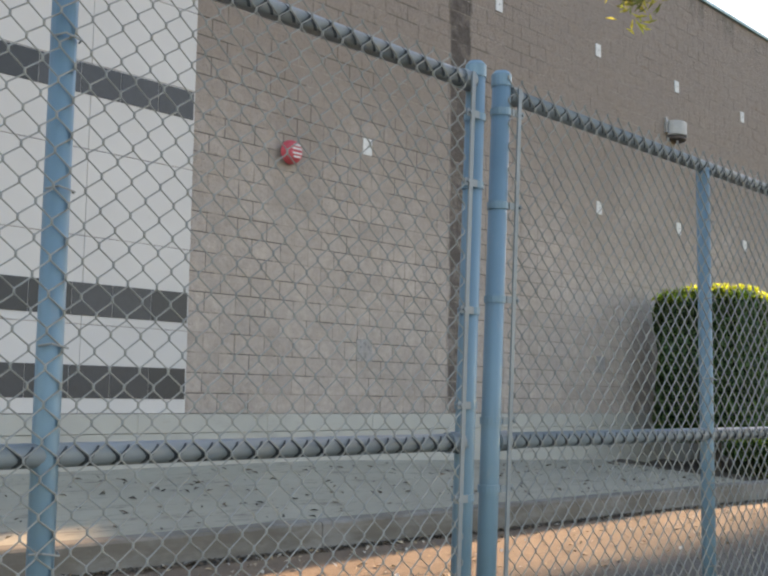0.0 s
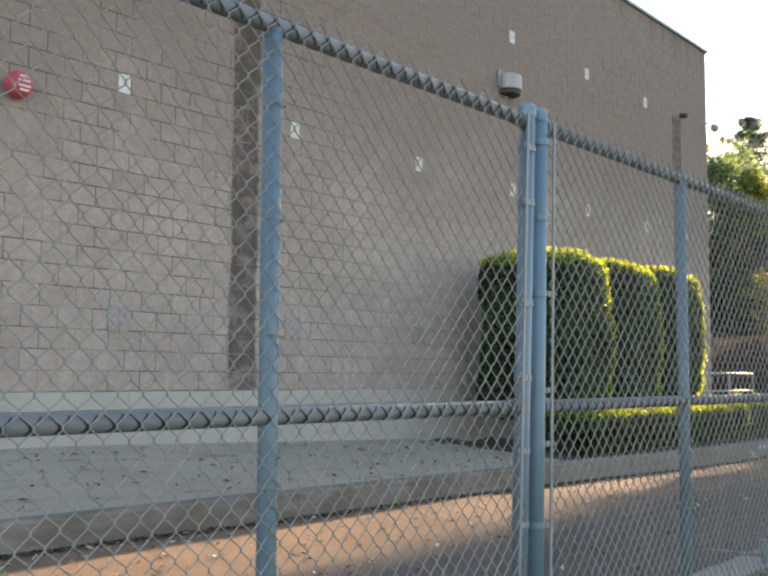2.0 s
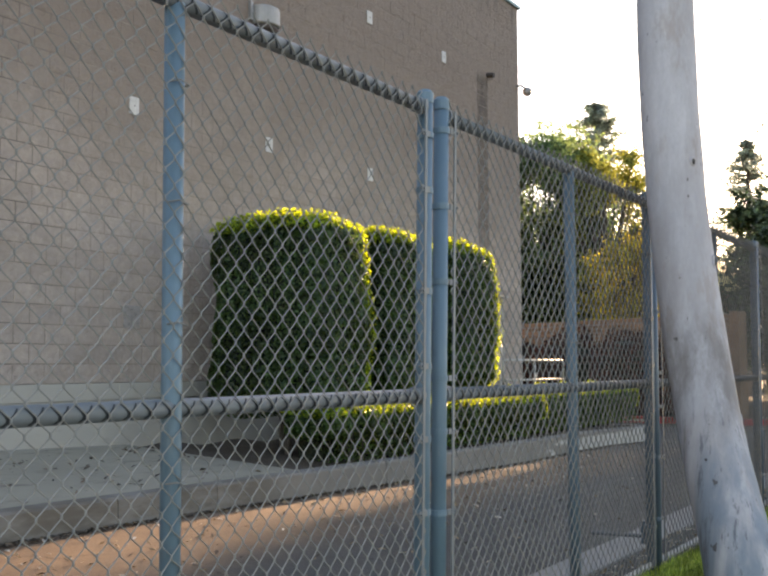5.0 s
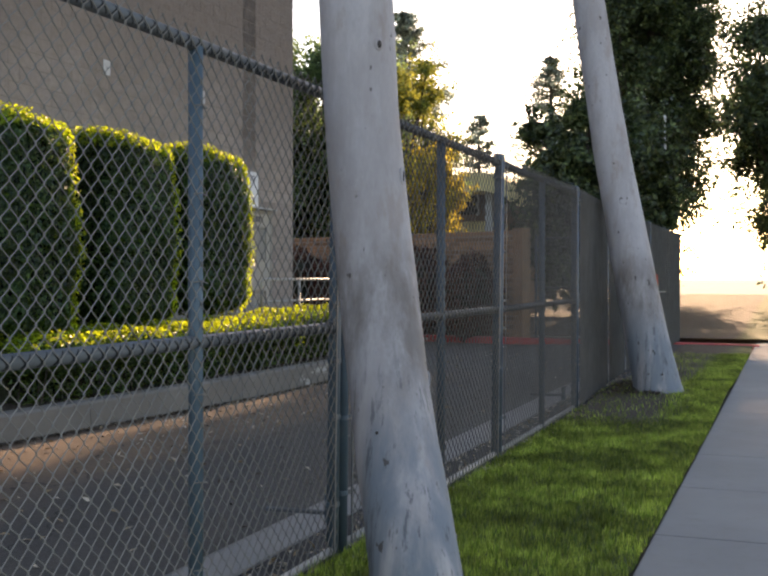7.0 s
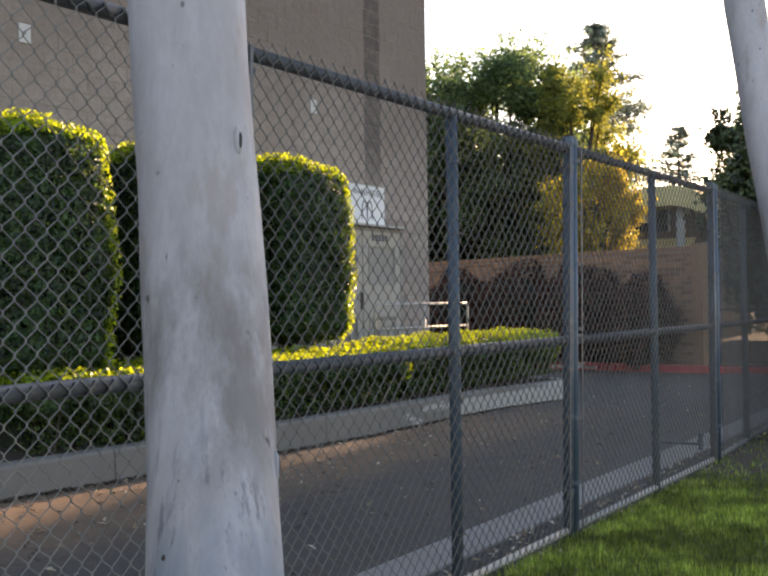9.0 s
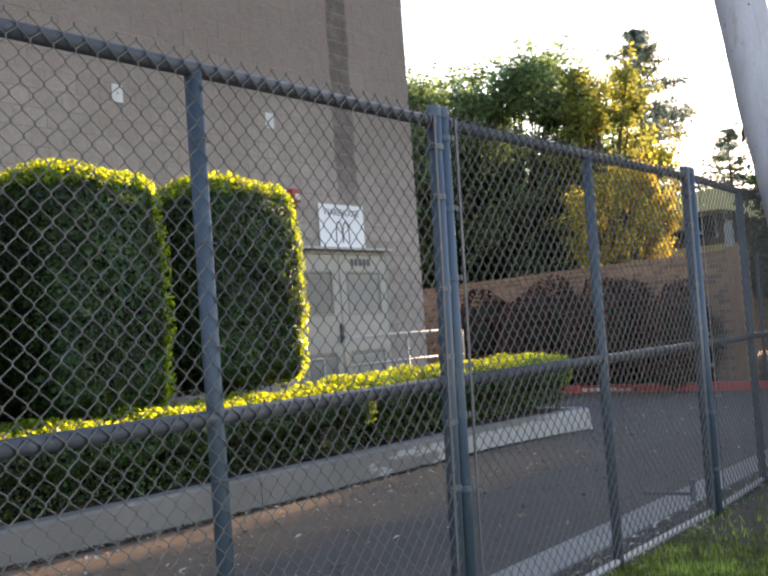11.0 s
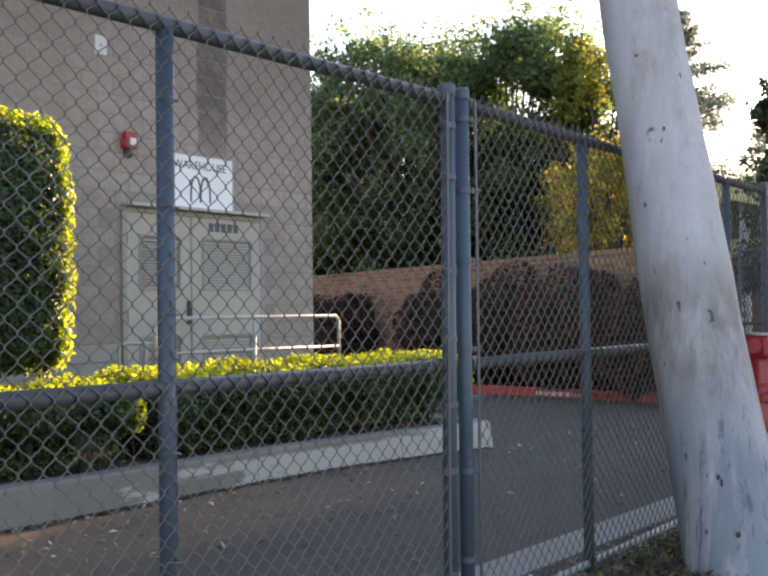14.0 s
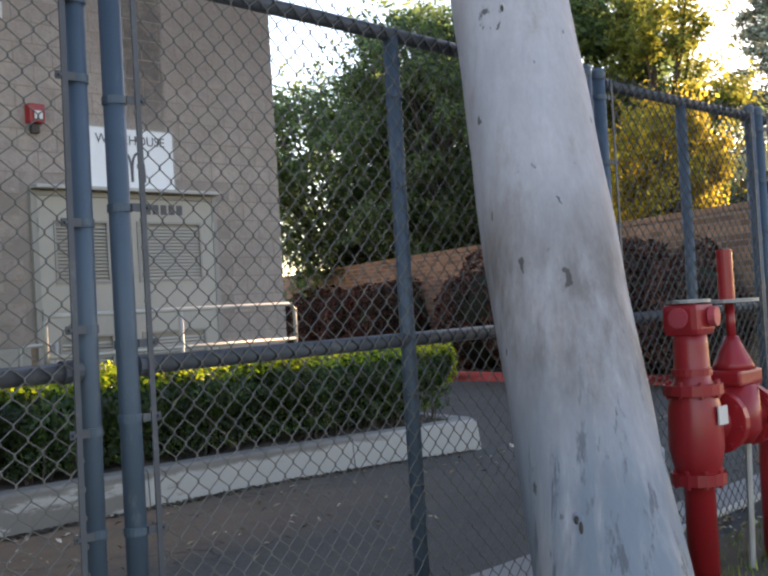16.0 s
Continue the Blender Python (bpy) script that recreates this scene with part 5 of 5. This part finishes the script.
# ---- trees behind the wall ----
def tree(name, label, base, height, trunk_h, crown, n, leaf, mat, seed, clumps=26, airy=0.32, group="trees beyond the boundary wall"):
    """A tapered trunk with limbs, and a crown of many leaf clumps with gaps."""
    rg = np.random.default_rng(seed)
    t = thing(name, label, "tree", group)
    bx, by, bz = base
    rx, ry, rz = crown
    cz = bz + height - rz
    tp = Vector((bx + rg.uniform(-0.3, 0.3), by, cz + rz * 0.3))
    part("trunk", tubed(smooth_line([(bx, by, bz - 0.2), (bx + 0.1, by + 0.05, bz + trunk_h * 0.5), (bx - 0.05, by, bz + trunk_h), tp], 5), [0.22 - 0.011 * i for i in range(16)], 9), M_BARK, t)
    lim, P, D = bmesh.new(), [], []
    for k in range(clumps):
        d = rg.normal(0, 1, 3)
        d /= np.linalg.norm(d)
        rr = rg.uniform(0.35, 0.95) ** 0.6
        c = np.array([bx, by, cz]) + d * np.array([rx, ry, rz]) * rr
        s = np.array([rx, ry, rz]).mean() * rg.uniform(airy * 0.7, airy * 1.3)
        m = n // clumps
        q = rg.normal(0, 1, (m, 3))
        q /= np.linalg.norm(q, axis=1)[:, None]
        P.append(c + q * s * (rg.uniform(0, 1, m) ** 0.45)[:, None] * np.array([1, 1, 0.8]))
        D.append(q * 0.5 + np.array([0, 0, 0.5]))
        # thin sprays that reach out of the clump
        for _ in range(3):
            e = d * 0.7 + rg.normal(0, 0.5, 3) + np.array([0, 0, 0.25])
            e /= np.linalg.norm(e)
            u = rg.uniform(0.3, 1.0, m // 14)[:, None]
            P.append(c + e * u * s * 2.1 + rg.normal(0, 0.10 * s + 0.04, (m // 14, 3)))
            D.append(np.tile(e * 0.4 + np.array([0, 0, 0.6]), (m // 14, 1)))
        if k % 2 == 0:
            st = Vector((bx, by, bz + trunk_h * rg.uniform(0.7, 1.1)))
            tube(lim, smooth_line([st, st.lerp(Vector(c), 0.5) + Vector((0, 0, 0.2)), Vector(c)], 3), [0.09, 0.08, 0.07, 0.055, 0.04, 0.03, 0.02], 5)
    part("limb", lim, M_BARK, t)
    under(new("crown", leaves("crown", np.concatenate(P), np.concatenate(D), leaf, mat, rg, 0.8, 0.55)), t)
    return t


tree("broadleaf_tree", "dense dark green broadleaf tree behind the wall", (38.6, 18.2, 0.0), 9.8, 2.6, (3.2, 3.2, 3.9), 56000, 0.15, M_TREELEAF, 41, 130, 0.19)
tree("broadleaf_tree", "dense dark green broadleaf tree with a sunlit crown", (39.6, 15.0, 0.0), 9.9, 2.6, (3.1, 3.0, 3.9), 56000, 0.15, M_TREELEAF, 42, 130, 0.19)
tree("broadleaf_tree", "dense green broadleaf tree deep behind the others", (43.5, 20.5, 0.0), 9.6, 2.2, (3.4, 3.4, 4.0), 40000, 0.17, M_TREELEAF, 43, 90, 0.22)
tree("broadleaf_tree", "dark green tree low beside the warehouse corner", (39.5, 23.0, 0.0), 8.8, 1.8, (3.4, 3.4, 3.5), 34000, 0.17, M_TREELEAF, 48, 90, 0.22)
tree("broadleaf_tree", "airy lime-green tree catching the low sun", (39.0, 11.9, 0.0), 9.0, 3.0, (1.9, 1.9, 3.4), 15000, 0.14, M_LIMELEAF, 44, 70, 0.17)
tree("broadleaf_tree", "dark green tree behind the yellow one", (41.0, 14.2, 0.0), 6.4, 2.0, (2.6, 2.4, 2.6), 20000, 0.16, M_TREELEAF, 45, 34, 0.34)
tree("yellow_tree", "small autumn tree with yellow and orange leaves", (35.5, 10.05, 0.0), 5.1, 1.6, (1.25, 1.3, 1.6), 26000, 0.10, M_YELLOWLEAF, 46, 90, 0.22)


def conifer(name, label, base, height, radius, n, mat, seed, tiers=20, leaf=0.3, group="far conifers"):
    """A conifer: a straight trunk with drooping tiers of needle clumps, ragged at the edge."""
    rg = np.random.default_rng(seed)
    t = thing(name, label, "tree", group)
    bx, by, bz = base
    part("trunk", tubed([(bx, by, bz - 0.3), (bx, by, bz + height * 0.6), (bx, by, bz + height)], [radius * 0.09, radius * 0.05, 0.03], 8), M_BARK, t)
    lim, P = bmesh.new(), []
    for k in range(tiers):
        f = (k + 0.5) / tiers
        z = bz + height * (0.16 + 0.83 * f)
        rr = radius * (1 - f) ** 0.65 * rg.uniform(0.55, 1.2) + 0.15
        for b in range(3):
            if rg.uniform() < 0.15:
                continue
            a_ = rg.uniform(0, 2 * np.pi)
            e = Vector((bx + math.cos(a_) * rr, by + math.sin(a_) * rr, z - rr * rg.uniform(-0.35, 0.3)))
            tube(lim, [(bx, by, z), e], [0.06, 0.02], 4)
            m = n // (tiers * 3)
            u = rg.uniform(0.3, 1.05, m)[:, None]
            P.append(np.array([bx, by, z]) * (1 - u) + np.array(e) * u + rg.normal(0, 1, (m, 3)) * np.array([0.26, 0.26, 0.2]) * (0.35 + rr * 0.26))
    tagged(part("limb", lim, M_BARK, t), kind="stuff")
    P = np.concatenate(P)
    under(new("crown", leaves("crown", P, np.tile([0.0, 0, 1.0], (len(P), 1)), leaf, mat, rg, 0.8, 0.45)), t)
    return t


conifer("pine_tree", "tall ragged pine standing far behind the trees", (79, 26.0, 0), 20.6, 6.4, 20000, M_PINELEAF, 51, 60, 0.36)
conifer("pine_tree", "slim conifer far along the driveway", (90, 17.7, 0), 18.9, 5.8, 14000, M_PINELEAF, 52, 80, 0.30)
conifer("pine_tree", "thin distant conifer against the bright sky", (76, 19.6, 0), 12.4, 2.6, 4200, M_PINELEAF, 53, 40, 0.34)
tree("broadleaf_tree", "dark green tree bank beyond the gate", (52, 7.6, 0.0), 7.0, 1.2, (3.6, 3.0, 3.1), 22000, 0.2, M_DARKLEAF, 61, 40, 0.34, "dark trees beyond the lawn")
tree("broadleaf_tree", "tall dark tree with a dense crown beyond the lawn", (60, 6.5, 0.0), 21.5, 2.4, (4.2, 3.0, 9.6), 90000, 0.22, M_DARKLEAF, 62, 190, 0.19, "dark trees beyond the lawn")
# the next two are added out of view to thicken the shade
tree("broadleaf_tree", "tall dark tree added out of view beside the lawn for shade", (45, -4.6, 0.0), 14.0, 2.6, (4.4, 4.4, 6.0), 34000, 0.22, M_DARKLEAF, 63, 60, 0.28, "dark trees beyond the lawn")
tree("broadleaf_tree", "tall dark tree added out of view behind the others for shade", (56, -0.8, 0.0), 17.5, 2.4, (4.0, 3.6, 7.6), 50000, 0.22, M_DARKLEAF, 65, 110, 0.21, "dark trees beyond the lawn")
tree("broadleaf_tree", "broad dark tree low behind the gate", (38.6, 5.7, 0.0), 7.1, 0.8, (2.4, 2.3, 3.2), 40000, 0.2, M_DARKLEAF, 64, 80, 0.22, "dark trees beyond the lawn")

# ---- far building with a curved yellow fascia ----
fbld = thing("far_building", "low brown building with a curved yellow fascia", "building")
part("wall", boxed(49.5, 58, 11.2, 27, -0.3, 5.7), M_BROWN, fbld)
secs = []
for k in range(25):
    y = 26.5 - k * 0.68
    drop = 0.9 + (0.05 if y > 11.6 else 0.31) * min((y - 11.6) ** 2, 16)
    secs.append(((47.8, y, 5.85 - drop), (47.8, y, 6.6 - drop), (58, y, 6.75 - drop), (58, y, 5.85 - drop)))
part("fascia", prism(secs), M_STUCCO, fbld)
part("band", boxed(49.35, 49.49, 11.2, 27, 3.2, 3.8, 0.01), M_STUCCO, fbld)
for y in (12.2, 14.2, 16.2, 18.2, 20.2):
    w = part("window", boxed(49.42, 49.49, y, y + 1.6, 4.1, 5.4), M_GLASS, fbld)
    part("window_frame", boxed(49.36, 49.418, y - 0.05, y + 0.03, 4.05, 5.45), M_FARWHITE, w)
for y in (11.3, 13.9, 18.0):
    part("column", boxed(48.3, 48.55, y, y + 0.28, -0.2, 5.4, 0.02), M_FARWHITE, fbld)
part("hanging_board", boxed(48.6, 48.66, 12.6, 13.5, 4.4, 5.1), M_FARWHITE, fbld, "small white board")
pole = thing("flag_pole", "thin pale pole beyond the lawn", "pole")
part("shaft", tubed([(47, 4.3, 0), (47, 4.3, 7.4)], [0.06, 0.035], 8), M_FARWHITE, pole)
part("finial", tubed([(47, 4.3, 7.4), (47, 4.3, 7.5)], 0.06, 8), M_FARWHITE, pole)
van = thing("parked_van", "pale van parked behind the boundary wall", "van")
part("body", boxed(41.5, 46.3, 21.6, 23.4, 0.45, 2.55, 0.18), M_FARWHITE, van)
part("window", boxed(41.46, 41.5, 21.9, 23.1, 1.55, 2.2), M_GLASS, van)
for x in (42.4, 45.4):
    part("wheel", tubed([(x, 21.5, 0.33), (x, 21.72, 0.33)], 0.33, 16), M_BOLT, van)

# ---- litter ----
rg = np.random.default_rng(77)


def litter(name, label, n, xa, xb, ya, yb, zf, size, mat, flat=0.35, pw=1.0):
    x = rg.uniform(xa, xb, n)
    y = yb - (yb - ya) * rg.uniform(0, 1, n) ** pw
    p = np.stack([x, y, zf(x, y) + 0.008], -1)
    tagged(new(name, leaves(name, p, np.tile([0, 0, 1.0], (n, 1)), size, mat, rg, flat, 0.4, 0.6)), label, "leaf litter", kind="stuff")


litter("leaf_litter", "scattered pale dry leaves on the asphalt", 420, 2, 30, 2.9, 5.98, ground_z, 0.058, M_LITTER, 0.4, 1.3)
litter("leaf_litter", "brown dry leaves gathered along the kerb", 800, 2, 20, 4.4, 6.0, ground_z, 0.048, M_LITTER, 0.4, 2.0)
litter("dark_litter", "dark twigs and leaves on the concrete apron", 420, -2, 12.8, 6.3, 8.4, apron_z, 0.065, M_DARKLITTER, 0.3)
litter("dark_litter", "dark fallen leaves and twigs on the driveway", 500, 2, 28, 2.8, 5.9, ground_z, 0.05, M_DARKLITTER, 0.3)
# dense flakes that make a thin dark line along the kerb foot
litter("dark_litter", "narrow dark band of small flakes in the gutter along the kerb", 5200, 1, 24, 5.93, 6.04, ground_z, 0.045, M_DARKLITTER, 0.3)
litter("fence_litter", "dead leaves and clippings along the foot of the fence", 1600, 6, 27, 1.95, 2.4, lambda x, y: lawn_z(x, y) * 0.4, 0.05, M_LITTER, 0.5)
litter("bark_litter", "brown leaf litter round the leaning trunk", 700, 18.6, 20.1, 1.25, 2.0, lambda x, y: lawn_z(x, y) + 0.01, 0.06, M_DARKLITTER, 0.6)

# ---- wall blocks and wall bricks, piece by piece ----
prng = random.Random(9)


def block_geo(w, h, dep, bev):
    """The face of a block: chamfered edges and four returns, at the origin."""
    v = [(0, dep, 0), (w, dep, 0), (w, dep, h), (0, dep, h), (bev, 0, bev), (w - bev, 0, bev), (w - bev, 0, h - bev), (bev, 0, h - bev)]
    f = [(0, 1, 5, 4), (1, 2, 6, 5), (2, 3, 7, 6), (3, 0, 4, 7), (4, 5, 6, 7)]
    return v, f


def lay(parent, name, stuff_name, x0, x1, z0, z1, bw, bh, joint, face, dep, bev, near, mats, skip, limit=300):
    """Lay blocks in running bond: those in the stretch near as parts, the rest joined."""
    shared, SV, SF, made = {}, [], [], 0
    rows = int((z1 - z0) / bh + 0.5)
    for j in range(rows):
        za = z0 + j * bh
        x = x0 - (bw / 2 if j % 2 else 0)
        while x < x1:
            a_, b_ = max(x, x0) + joint / 2, min(x + bw, x1) - joint / 2
            x += bw
            if b_ - a_ < 0.03 or skip(a_, b_, za):
                continue
            w, h = round(b_ - a_, 3), bh - joint
            dy = prng.uniform(-0.0025, 0.0025)
            if near(a_, za) and made < limit:
                if w not in shared:
                    shared[w] = raw_mesh(name, *block_geo(w, h, dep, bev), mats[0])
                o = under(new(name, shared[w]), parent)
                o.location = (a_, face + dy, za + joint / 2)
                made += 1
            else:
                v, f = block_geo(w, h, dep, bev)
                q = len(SV)
                SV += [(a_ + p[0], face + dy + p[1], za + joint / 2 + p[2]) for p in v]
                SF += [tuple(i + q for i in g) for g in f]
    return tagged(under(new(stuff_name, raw_mesh(stuff_name, SV, SF, mats[1])), parent), kind="stuff")


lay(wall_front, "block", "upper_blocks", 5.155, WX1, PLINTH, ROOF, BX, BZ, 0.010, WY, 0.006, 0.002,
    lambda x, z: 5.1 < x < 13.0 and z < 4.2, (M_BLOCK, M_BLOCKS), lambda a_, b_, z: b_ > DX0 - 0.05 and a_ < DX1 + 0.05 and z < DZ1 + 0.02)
lay(brick_wall, "brick", "far_bricks", 0.0, WALLL, -0.3, WALLH - 0.055, 0.31, 0.102, 0.012, 0.095, -0.008, 0.006,
    lambda x, z: 5.2 < x < 9.0 and z > 0.1, (M_BRICK, M_BRICKS), lambda a_, b_, z: False)
